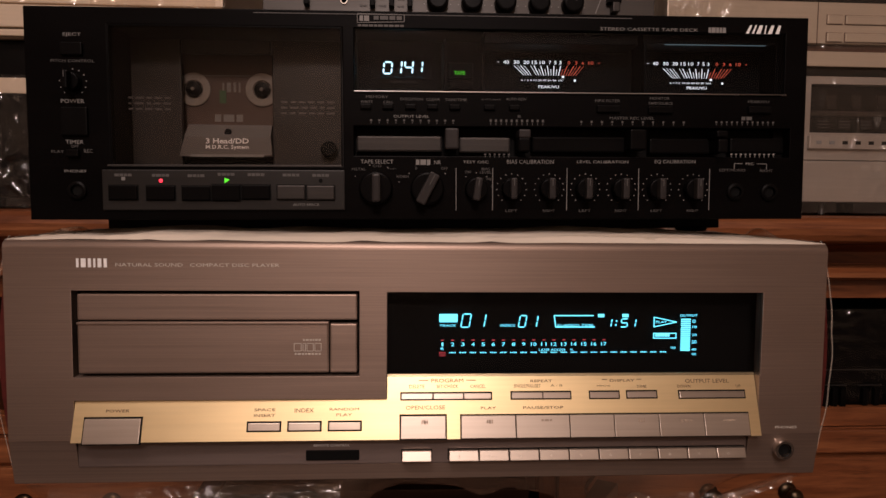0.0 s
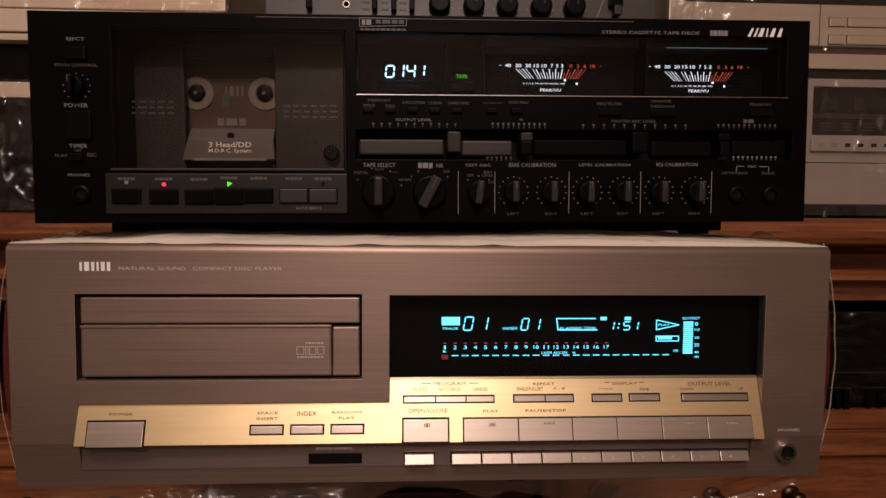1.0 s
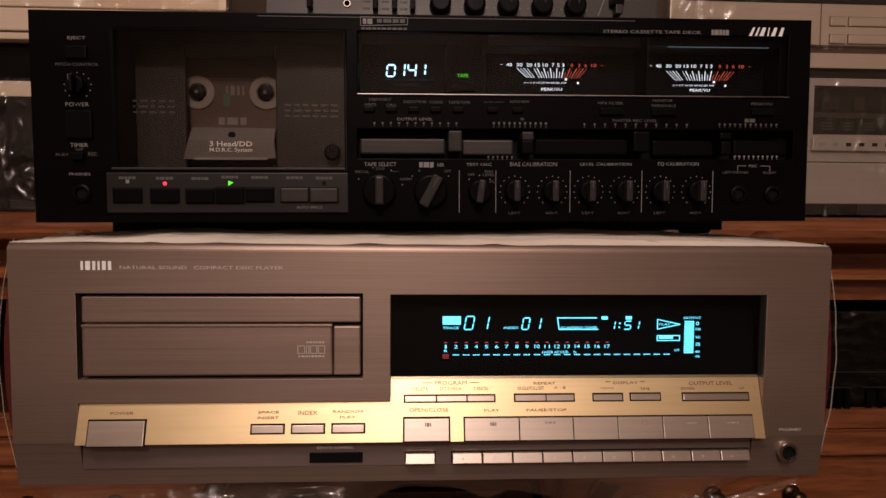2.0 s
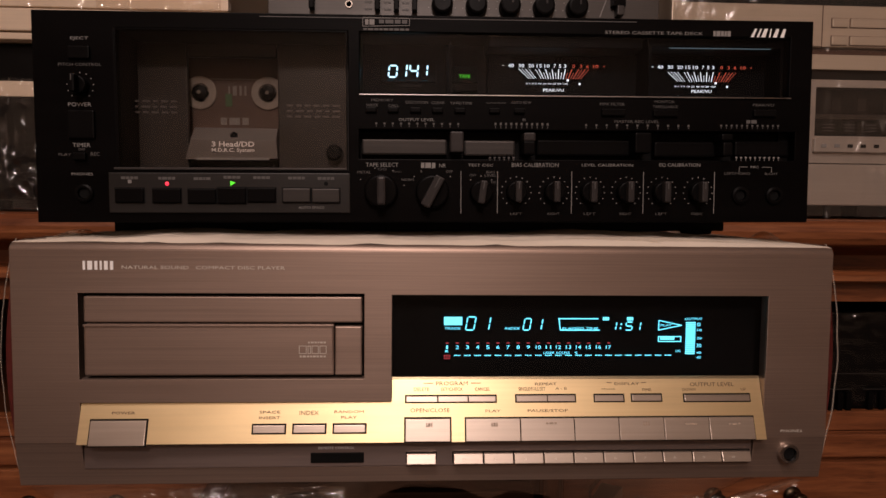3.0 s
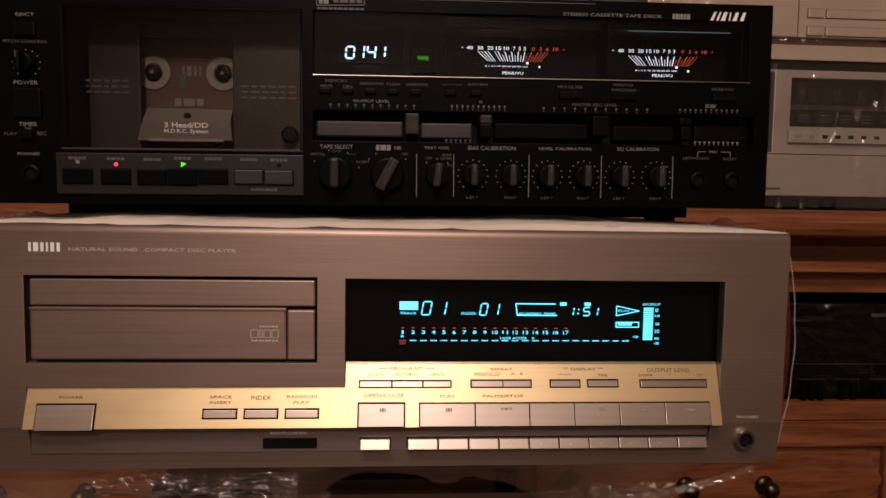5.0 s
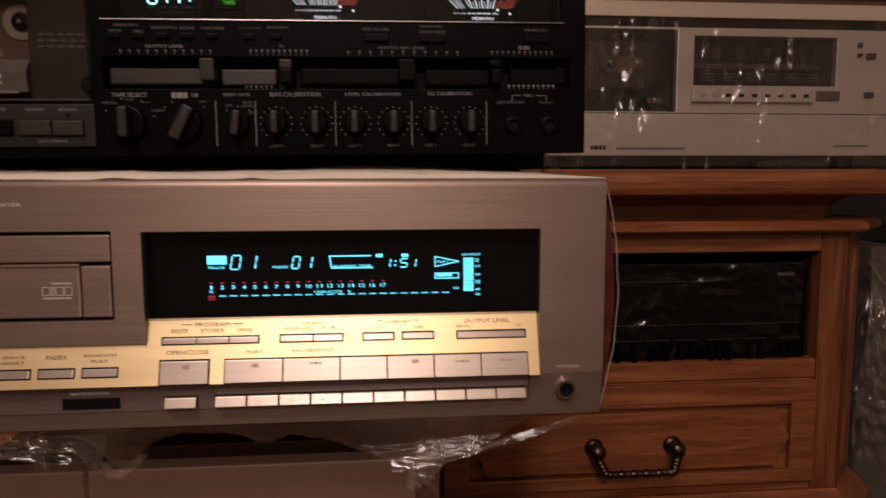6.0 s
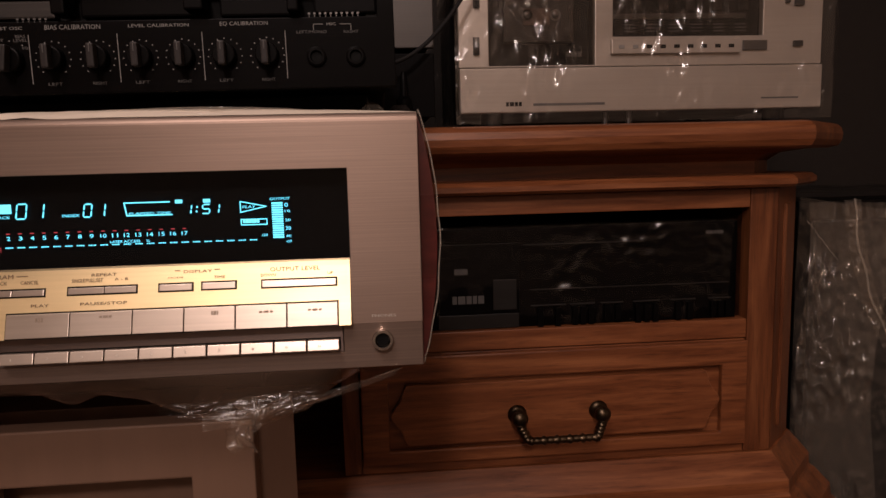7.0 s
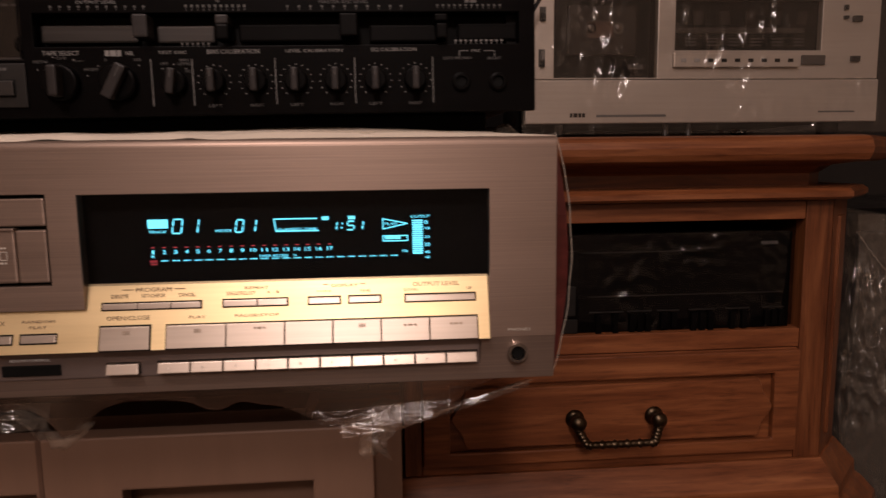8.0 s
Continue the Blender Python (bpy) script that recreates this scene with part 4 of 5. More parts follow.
def dial(c, r, turn, deck_part, handle=True, ticks=11, lo=-140, hi=140, grey=False):
    """A round knob with a grip bar, and the printed dots about it."""
    kn = lathe("knob", c, [(r, 0.0), (r, -0.0035), (r * 0.93, -0.005), (r * 0.85, -0.0052)], KNOB, deck_part)
    if handle:
        bm = bmesh.new()
        add_box(bm, -r * 0.30, r * 0.30, -0.011, -0.005, -r * 0.98, r * 0.98)
        rounded(bm, 0.0009)
        bmesh.ops.transform(bm, matrix=Matrix.Translation(c) @ Matrix.Rotation(radians(turn), 4, "Y"), verts=bm.verts)
        part("grip", bm, KNOB_GREY if grey else KNOB, kn)
        bm = bmesh.new()
        add_box(bm, -0.0002, 0.0002, -0.0113, -0.011, r * 0.25, r * 0.9)
        bmesh.ops.transform(bm, matrix=Matrix.Translation(c) @ Matrix.Rotation(radians(turn), 4, "Y"), verts=bm.verts)
        part("pointer", bm, PRINT_DIM, kn)
    bm = bmesh.new()
    for k in range(ticks):
        a = radians(lo + (hi - lo) * k / (ticks - 1))
        add_box(bm, c[0] + math.sin(a) * r * 1.42 - 0.0003, c[0] + math.sin(a) * r * 1.42 + 0.0003, -0.0002, -0.0001, c[2] + math.cos(a) * r * 1.42 - 0.0003, c[2] + math.cos(a) * r * 1.42 + 0.0003)
    part("dial_dots", bm, PRINT, deck_part)
    return kn


dial((-0.20133, 0.0, 0.07776), 0.0052, 0, deck)
words("POWER", (-0.20841, 0.06882), (-0.19543, 0.06571), -0.0002, PRINT, deck)
slab("power_key", (-0.20845, 0.06382), (-0.19359, 0.04769), -0.0020, 0.001, KNOB, deck, 0.0008)
words("TIMER", (-0.20661, 0.0458), (-0.19663, 0.04272), -0.0002, PRINT, deck)
words("OFF", (-0.20363, 0.04278), (-0.19965, 0.04074), -0.0002, PRINT_DIM, deck)
words("PLAY", (-0.21466, 0.03987), (-0.20768, 0.03781), -0.0002, PRINT_DIM, deck)
words("REC", (-0.19665, 0.04072), (-0.19168, 0.03767), -0.0002, PRINT_DIM, deck)
slab("timer_slider", (-0.20566, 0.0398), (-0.1987, 0.03574), -0.003, 0.001, KNOB, deck, 0.0005)
words("PHONES", (-0.20776, 0.02881), (-0.19577, 0.02671), -0.0002, PRINT, deck)


def socket(c, r=0.0052):
    j = lathe("jack_socket", c, [(r, 0.001), (r, -0.0015), (r * 0.8, -0.002), (r * 0.62, -0.002), (r * 0.58, 0.0)], KNOB, deck)
    lathe("socket_hole", c, [(r * 0.55, -0.0003), (r * 0.55, 0.0)], PIT, j)


socket((-0.20086, 0.0, 0.01675))

# display window
dwell = block("display_well", DISP0[0], DISP1[0], 0.032, 0.035, DISP1[1] + 0.0008, DISP0[1] - 0.0008, PIT, deck, 0.0, "dark meter window with lit scales")
for x in (0.00986, 0.12988):
    block("window_rib", x - 0.0008, x + 0.0008, 0.004, 0.0318, DISP1[1] + 0.0008, 0.10584, PIT, dwell, 0.0002)
slab("meter_hood", (0.03297, 0.11072), (0.12591, 0.10391), 0.006, 0.0318, BLACK, dwell, 0.0008)
slab("meter_hood", (0.12898, 0.11188), (0.21193, 0.10515), 0.006, 0.0318, BLACK, dwell, 0.0008)
glass = slab("window_glass", (DISP0[0] + 0.0004, DISP1[1] + 0.0004), (DISP1[0] - 0.0004, DISP0[1] - 0.0004), 0.001, 0.0022, DARK_GLASS, deck, 0.0003, "clear display window pane")
glass.visible_shadow = False
slab("chrome_strip", (-0.04335, 0.0746), (0.21466, 0.0739), -0.0012, 0.0002, STEEL_STRIP, deck, 0.0003, "bright steel strip under the window")
slab("digit_window", (-0.03213, 0.10028), (0.00276, 0.08698), 0.0305, 0.0318, PIT, dwell, 0.0003)
for ch, a, b in (("0", (-0.02715, 0.09724), (-0.02221, 0.0902)), ("1", (-0.02014, 0.09818), (-0.01621, 0.09014)), ("4", (-0.01414, 0.09813), (-0.00921, 0.09008)), ("1", (-0.00714, 0.09807), (-0.00321, 0.09103))):
    digit(ch, a, b, 0.0302, 0.0010, ICE, dwell, 0.1)
for k in range(4):
    bars((-0.02823 + k * 0.0071, 0.08825), (-0.02322 + k * 0.0071, 0.08825), 0.0302, CYAN_SOFT, dwell, name="under_dash")
words("TAPE/TIME", (-0.02325, 0.08621), (-0.00627, 0.08406), 0.0302, PRINT_DIM, dwell)
slab("tape_light_box", (0.01285, 0.09689), (0.02876, 0.08675), 0.0275, 0.0318, PIT, dwell, 0.0006)
slab("tape_light_box", (0.01375, 0.08588), (0.02871, 0.08175), 0.0275, 0.0318, PIT, dwell, 0.0006)
words("TAPE", (0.0168, 0.09186), (0.02378, 0.0888), 0.0262, GREEN_LED, dwell, label="glowing green tape light")


def meter(x0, x1, z_num, z_hi, z_lo, z_small, z_word):
    """A peak meter scale: figures above, slanted bars, small figures and a caption below."""
    w = x1 - x0
    y = 0.0262
    for text, at, wide in (("-", 0.01, 0.018), ("40", 0.085, 0.055), ("30", 0.185, 0.055), ("20", 0.28, 0.055), ("15", 0.36, 0.05), ("10", 0.435, 0.05), ("7", 0.51, 0.022), ("5", 0.562, 0.022), ("3", 0.61, 0.022), ("0", 0.695, 0.024), ("3", 0.765, 0.022), ("6", 0.83, 0.024), ("10", 0.91, 0.05), ("+", 0.99, 0.02)):
        lit = RED_LIT if at > 0.65 else WHITE_LIT
        h = 0.0021 if text not in "-+" else (0.0003 if text == "-" else 0.0010)
        words(text, (x0 + w * (at - wide / 2), z_num - h / 2), (x0 + w * (at + wide / 2), z_num + h / 2), y, lit, dwell, name="scale_figure", tall=1.0)
    bm_w, bm_r = bmesh.new(), bmesh.new()
    cx = x0 + 0.52 * w
    for k in range(22):
        f = k / 21
        if 0 < k < 6 and k % 2 == 0 and k != 2:
            continue
        top, low = x0 + w * (0.16 + 0.68 * f), x0 + w * (0.26 + 0.50 * f)
        th = 0.00028 if k % 2 else 0.00046
        zt = z_hi if k % 2 == 0 or k < 6 or k > 18 else z_hi - 0.35 * (z_hi - z_lo)
        tx = low + (top - low) * (zt - z_lo) / (z_hi - z_lo)
        tgt = bm_w if f < 0.70 else bm_r
        tgt.faces.new([tgt.verts.new(v) for v in ((low - th / 2, y, z_lo), (low + th / 2, y, z_lo), (tx + th / 2, y, zt), (tx - th / 2, y, zt))])
    part("scale_bars", bm_w, WHITE_LIT, dwell, "white lit meter bars")
    part("scale_bars", bm_r, RED_LIT, dwell, "red lit meter bars")
    words("0 1 3 5 10 20 40 60 80 100", (x0 + w * 0.23, z_small - 0.0007), (x0 + w * 0.64, z_small + 0.0007), y, WHITE_LIT, dwell, name="small_figures")
    bars((x0 + w * 0.745, z_small - 0.0006), (x0 + w * 0.765, z_small + 0.0006), y, WHITE_LIT, dwell, 1, 1, name="small_figures")
    slab("marker", (x0 + w * 0.628, z_lo - 0.0014), (x0 + w * 0.648, z_lo - 0.0002), y - 0.0002, y, WHITE_LIT, dwell, 0.0)
    words("PEAK/VU", (x0 + w * 0.40, z_word - 0.0009), (x0 + w * 0.60, z_word + 0.0009), y, WHITE_LIT, dwell, tall=1.0)


block("meter_board", 0.03488, 0.12989, 0.0266, 0.0315, 0.07954, 0.10554, PIT, dwell, 0.0)
block("meter_board", 0.13489, 0.2229, 0.0266, 0.0315, 0.07954, 0.10554, PIT, dwell, 0.0)
meter(0.04385, 0.10886, 0.09734, 0.09534, 0.08934, 0.08634, 0.08234)
meter(0.13885, 0.20386, 0.09751, 0.09451, 0.0885, 0.0855, 0.0825)

slab("lit_edge", (0.1420, 0.1049), (0.2045, 0.1044), 0.0056, 0.0059, EDGE_LIT, dwell, 0.0, "faint bluish lit edge of the meter's light guide")

# printing and small keys on the right side
outline("noise_mark", [(-0.04097, 0.11836), (-0.01397, 0.11813), (-0.014, 0.11413), (-0.04101, 0.11336)], -0.0002, 0.0003, PRINT, deck)
bars((-0.03998, 0.11735), (-0.034, 0.1143), -0.0002, PRINT, deck, 2, name="noise_mark")
bars((-0.03198, 0.11728), (-0.015, 0.11514), -0.0002, PRINT_DIM, deck, 4)
bars((-0.04102, 0.11236), (-0.01403, 0.11113), -0.0002, PRINT_DIM, deck, 9)
words("STEREO CASSETTE TAPE DECK", (0.10099, 0.11312), (0.15997, 0.11061), -0.0002, PRINT, deck)
bars((0.166, 0.11356), (0.17697, 0.11046), -0.0002, PRINT, deck, 5)
bm = bmesh.new()
for k, (p, q) in enumerate(((1317, 1325), (1328, 1334), (1336, 1348), (1351, 1355), (1358, 1369), (1372, 1382))):
    x0, x1 = 0.18899 + (p - 1317) * 0.000328, 0.18899 + (q - 1317) * 0.000328
    z0, z1, sl = 0.11026, 0.11526, 0.0012 if k < 2 else 0.0003
    bm.faces.new([bm.verts.new(v) for v in ((x0, -0.0002, z0), (x0 + 0.7 * (x1 - x0), -0.0002, z0), (x1 + sl, -0.0002, z1), (x0 + 0.5 * (x1 - x0) + sl, -0.0002, z1))])
part("maker_mark", bm, PRINT_WHITE, deck)
for text, a, b in (("MEMORY", (-0.03637, 0.07232), (-0.02339, 0.07021)), ("WRITE", (-0.0394, 0.06935), (-0.03241, 0.06729)), ("CALL", (-0.0264, 0.06923), (-0.02041, 0.06718)), ("EXECUTION", (-0.01638, 0.07115), (-0.0034, 0.06903)), ("CLEAR", (-0.00138, 0.07101), (0.0066, 0.06895)), ("TAPE/TIME", (0.00962, 0.07092), (0.0226, 0.06881)), ("AUTO PLAY", (0.03062, 0.07074), (0.04261, 0.06963)), ("AUTO REW", (0.04563, 0.0716), (0.05761, 0.0695)), ("MPX FILTER", (0.09862, 0.07114), (0.11361, 0.06901)), ("MONITOR", (0.13164, 0.07285), (0.14362, 0.07075)), ("TAPE/SOURCE", (0.13061, 0.06986), (0.1456, 0.06773)), ("PEAK/VU", (0.19163, 0.07133), (0.20461, 0.06922))):
    words(text, a, b, -0.0002, PRINT_DIM, deck)
for x in (642, 681, 721, 760, 800, 862, 907):
    cx = -0.03643 + (x - 642) * 0.000328
    slab("small_key", (cx - 0.0032, 0.06398), (cx + 0.0032, 0.06698), -0.0020, 0.001, KNOB, deck, 0.0006)
for a, b in (((0.09959, 0.06713), (0.11355, 0.06301)), ((0.13059, 0.06686), (0.14555, 0.06273)), ((0.19159, 0.06733), (0.20556, 0.06321))):
    slab("small_key", a, b, -0.0020, 0.001, KNOB, deck, 0.0006)
words("OUTPUT LEVEL", (-0.02047, 0.06118), (0.00051, 0.059), -0.0002, PRINT, deck)
words("MASTER REC LEVEL", (0.10754, 0.06106), (0.13452, 0.05883), -0.0002, PRINT_DIM, deck)
bars((0.18754, 0.06137), (0.19452, 0.0593), -0.0002, PRINT_DIM, deck, 2)
words("B", (0.05254, 0.06154), (0.05452, 0.05953), -0.0002, PRINT_DIM, deck)


def scale_row(a, b, count, material):
    """Printed figures and ticks beside a slider."""
    bm = bmesh.new()
    x0, x1, z0, z1 = a[0], b[0], min(a[1], b[1]), max(a[1], b[1])
    for k in range(count):
        x = x0 + (x1 - x0) * k / (count - 1)
        add_box(bm, x - 0.0006, x + 0.0006, -0.0002, -0.0001, z0 + 0.55 * (z1 - z0), z1)
        add_box(bm, x - 0.0002, x + 0.0002, -0.0002, -0.0001, z0, z0 + 0.4 * (z1 - z0))
    part("slider_scale", bm, material, deck)


scale_row((-0.03349, 0.05829), (0.01449, 0.05588), 11, PRINT_DIM)
scale_row((0.03651, 0.05868), (0.06749, 0.05541), 11, PRINT_DIM)
scale_row((0.09051, 0.05821), (0.15249, 0.05567), 11, PRINT_DIM)
scale_row((0.17252, 0.0585), (0.2075, 0.05619), 12, PRINT_DIM)
scale_row((0.03334, 0.03871), (0.04732, 0.03659), 6, PRINT_DIM)
scale_row((0.18235, 0.03941), (0.20833, 0.03718), 10, PRINT)
# fader channel
well2 = block("fader_well", FAD0[0], FAD1[0], 0.0125, 0.0150, FAD1[1], FAD0[1], PIT, deck, 0.0)
# steel, dull steel, black: how each strip catches the lamp is put into its material
slab("fader_strip", (-0.04257, 0.04937), (0.00835, 0.03993), 0.0062, 0.0124, STEEL, well2, 0.0012, "fader strip in steel, its catch of the lamp put into the material")
slab("fader_strip", (0.01843, 0.04884), (0.04935, 0.03957), 0.0062, 0.0124, STEEL_DIM, well2, 0.0012, "fader strip in dull steel, its weaker sheen put into the material")
slab("fader_strip", (0.06243, 0.04946), (0.12035, 0.03995), 0.0062, 0.0124, KNOB, well2, 0.0012)
slab("fader_strip", (0.13443, 0.04883), (0.17335, 0.03949), 0.0062, 0.0124, KNOB, well2, 0.0012)
slab("fader_strip", (0.18444, 0.04939), (0.21836, 0.0401), 0.0062, 0.0124, KNOB, well2, 0.0012)
for a, b, mt in (((0.00946, 0.05292), (0.01736, 0.04085), KNOB_GREY), ((0.05246, 0.05254), (0.05942, 0.04748), KNOB_GREY), ((0.05242, 0.04754), (0.05935, 0.03948), KNOB), ((0.11847, 0.05297), (0.12836, 0.04088), KNOB), ((0.17046, 0.05251), (0.17743, 0.04845), KNOB), ((0.17142, 0.04751), (0.17735, 0.03945), KNOB)):
    slab("fader_knob", a, b, -0.006, 0.0075, mt, well2, 0.0010)

# lower row of rotary controls
for text, a, b in (("TAPE SELECT", (-0.03969, 0.03535), (-0.02072, 0.03218)), ("TEST OSC", (0.0203, 0.03482), (0.03529, 0.03269)), ("BIAS CALIBRATION", (0.04631, 0.0356), (0.07429, 0.03235)), ("LEVEL CALIBRATION", (0.08831, 0.03523), (0.11929, 0.03296)), ("EQ CALIBRATION", (0.13532, 0.03582), (0.16029, 0.0326))):
    words(text, a, b, -0.0002, PRINT, deck)
bars((-0.00769, 0.03507), (0.00128, 0.03199), -0.0002, PRINT, deck, 3)
words("NR", (0.00331, 0.03497), (0.00728, 0.03194), -0.0002, PRINT, deck)
for text, a, b in (("METAL", (-0.04474, 0.03039), (-0.03675, 0.02832)), ("CrO", (-0.03272, 0.03229), (-0.02774, 0.03024)), ("FeCr", (-0.02374, 0.03021), (-0.01875, 0.02916)), ("NORM", (-0.01877, 0.02616), (-0.01179, 0.0241)), ("B", (-0.00773, 0.03107), (-0.00675, 0.02906)), ("OFF", (0.00727, 0.03094), (0.01125, 0.0289)), ("OFF", (0.02125, 0.02882), (0.02523, 0.02678)), ("BIAS", (0.03127, 0.03073), (0.03625, 0.02868)), ("LEVEL", (0.03025, 0.02874), (0.03723, 0.02668)), ("EQ", (0.03422, 0.0247), (0.0372, 0.02268))):
    words(text, a, b, -0.0002, PRINT_DIM, deck)
for x, z0 in ((803, 303), (867, 303), (998, 297), (1126, 296), (1254, 296)):
    cx = 0.01616 + (x - 803) * (0.16916 - 0.01616) / 451
    bars((cx - 0.00022, 0.00528), (cx + 0.00022, 0.03028), -0.0002, PRINT, deck, 1, 1, name="divider_line")
selector = dial((-0.03084, 0.0, 0.01827), 0.0098, 0, deck, False, 4, -60, 75)
slab("lever", (-0.03277, 0.02629), (-0.02791, 0.01024), -0.014, -0.005, KNOB_GREY, selector, 0.0012, "light grey lever grip")
dial((-0.00084, 0.0, 0.01801), 0.0098, 28, deck, True, 3, -50, 50, True)
dial((0.02816, 0.0, 0.01775), 0.0068, 8, deck, True, 4, -40, 80, True)
for x in (900, 966, 1030, 1094, 1158, 1223):
    cx = 0.04916 + (x - 900) * (0.15916 - 0.04916) / 323
    dial((cx, 0, 0.0181), 0.0062, 0, deck, True, 13, -140, 140, True)
    words("LEFT" if x in (900, 1030, 1158) else "RIGHT", (cx - 0.0036, 0.0041), (cx + 0.0036, 0.0061), -0.0002, PRINT_DIM, deck)
outline("bracket_line", [(0.18427, 0.03039), (0.1843, 0.03339), (0.1893, 0.03335)], -0.0002, 0.0003, PRINT, deck, False)
outline("bracket_line", [(0.1983, 0.03327), (0.2043, 0.03322), (0.20427, 0.03022)], -0.0002, 0.0003, PRINT, deck, False)
words("MIC", (0.19131, 0.03433), (0.19629, 0.03229), -0.0002, PRINT, deck)
words("LEFT/MONO", (0.17527, 0.03047), (0.19125, 0.02833), -0.0002, PRINT_DIM, deck)
words("RIGHT", (0.20027, 0.03025), (0.20825, 0.02818), -0.0002, PRINT_DIM, deck)
socket((0.18515, 0.0, 0.01638))
socket((0.20615, 0.0, 0.0162))

# ---- clear film about the player ----
wrap = thing("stretch_film_wrap", pose(0, 0, 0.80), "crumpled clear stretch film wrapped round the disc player", "plastic film")
film("top_sheet", lambda u, v: (-0.2380 + 0.476 * u, 0.0035 + 0.39 * v, 0.1432 - 0.0015 * (1 - min(1, v * 30))), 150, 60, 0.0011, 26, 1, FILM_MILKY, wrap, "cloudy film lying on the top")


def side_bow(s):
    def place(u, v):
        z = 0.144 - 0.143 * v
        bow = 0.0105 * math.sin(math.pi * min(1, v * 1.02)) ** 0.8
        return (s * (0.2385 + bow * (1 - 0.6 * u)), 0.0095 + 0.36 * u, z)
    return place


def roll_height(x):
    """How high the bunched film stands on the player's front edge at x."""
    end = max(0.0, min(1.0, (0.238 - abs(x)) / 0.07))
    h = 0.0062 + 0.0020 * math.exp(-((x - 0.085) / 0.045) ** 2) + 0.0007 * noise.noise((x * 24, 0.3, 0.1)) + 0.0003 * noise.noise((x * 90, 0.7, 0.1))
    return h * end ** 0.7 + 0.0006


def front_roll(u, v):
    x = -0.2375 + 0.475 * u
    return (x, 0.0022 + 0.062 * v, 0.1421 + roll_height(x) * (0.30 * min(1.0, v * 14) + 0.70 * v ** 0.8) * (1 - 0.25 * max(0.0, v - 0.8) / 0.2))


film("front_roll", front_roll, 300, 60, 0.0011, 70, 10, FILM_WHITE, wrap, "white bunched film along the top edge", (0.35, 1, 1.0))
film("roll_ridge", lambda u, v: (0.045 + 0.150 * u, 0.0050 + 0.004 * v, 0.1428 + 0.0046 * v * math.sin(math.pi * u) ** 0.8), 140, 14, 0.0008, 120, 14, FILM_HEM, wrap, "thin clear fold of film", (0.25, 1, 1.4))
film("side_sheet", side_bow(1), 60, 60, 0.0010, 30, 2, FILM, wrap)
film("side_sheet", side_bow(-1), 60, 60, 0.0010, 30, 3, FILM, wrap)
for s in (1, -1):
    edge = [Vector((s * (0.2385 + 0.0105 * math.sin(math.pi * min(1, v * 1.02)) ** 0.8), 0.0095, 0.144 - 0.143 * v)) + Vector((0.0006 * noise.noise((v * 9, s, 2)), 0, 0)) for v in [k / 40 for k in range(41)]]
    tube("film_hem", edge, 0.00045 if s > 0 else 0.0003, FILM_HEM, wrap, 6)


def hang(x):
    """How far the loose film hangs under the player's front edge at x."""
    low = 0.0105 + 0.0060 * math.exp(-((x + 0.125) / 0.05) ** 2) + 0.0235 * math.exp(-((x - 0.135) / 0.055) ** 2) + 0.018 * math.exp(-((x + 0.048) / 0.014) ** 2) + 0.006 * math.exp(-((x - 0.035) / 0.012) ** 2) + 0.013 * math.exp(-((x + 0.20) / 0.03) ** 2)
    return (low + 0.0015 * noise.noise((x * 60, 3, 1))) * max(0.03, min(1.0, (0.224 - x) / 0.055)) ** 0.9


def apron(u, v):
    x = -0.232 + 0.452 * u
    return (x, 0.0045 + 0.020 * v, 0.0012 - 1.12 * hang(x) * v ** 0.85)


film("loose_hem", apron, 460, 56, 0.0008, 46, 4, FILM_BROWN, wrap, "loose crumpled film hanging under the front edge", (0.55, 1, 1.2))


def fold(u, v):
    a = Vector((0.226 - 0.080 * u, 0.002 - 0.010 * u, 0.001 - 0.022 * u))
    b = Vector((0.222 - 0.092 * u, 0.012 + 0.03 * u, -0.002 - 0.046 * u))
    return a.lerp(b, v)


film("loose_fold", fold, 140, 60, 0.0012, 130, 5, FILM_BROWN, wrap, "", (0.4, 1, 1.5))
def hem_lip(u, v):
    """The curled lower lip of the loose film."""
    x = -0.230 + 0.195 * u
    return (x, 0.0245 - 0.016 * v, 0.0012 - 1.12 * hang(x) - 0.0035 * math.sin(math.pi * v) + 0.004 * v)


film("hem_lip", hem_lip, 260, 22, 0.0034, 110, 15, FILM_MILKY, wrap, "glinting curled lip of the loose film", (0.5, 1, 1.3))
film("loose_gather", lambda u, v: (-0.222 + 0.170 * u, 0.012 - 0.006 * v, -0.0045 - (0.011 + 0.004 * math.sin(9 * u)) * v), 260, 40, 0.0020, 150, 16, FILM_GLINT, wrap, "", (0.45, 1, 1.5))
film("loose_gather", lambda u, v: (0.088 + 0.095 * u, 0.014 - 0.006 * v, -0.0180 + 0.008 * u * u - 0.010 * v * math.sin(math.pi * (0.08 + 0.84 * u))), 170, 40, 0.0016, 190, 12, FILM, wrap, "", (0.45, 1, 1.5))
film("loose_ridge", lambda u, v: (0.112 + 0.110 * u, 0.009 - 0.006 * u - 0.003 * v, -0.0240 + 0.0240 * u ** 1.5 - 0.006 * v * (1 - u) - 0.002 * v), 200, 26, 0.0016, 190, 13, FILM_GLINT, wrap, "", (0.35, 1, 1.5))
film("loose_drip", lambda u, v: (0.128 + 0.016 * u - 0.004 * v + 0.003 * math.sin(v * 7), 0.020 + 0.006 * math.sin(u * 5), -0.020 - 0.032 * v), 20, 40, 0.0028, 120, 6, FILM_MILKY, wrap)
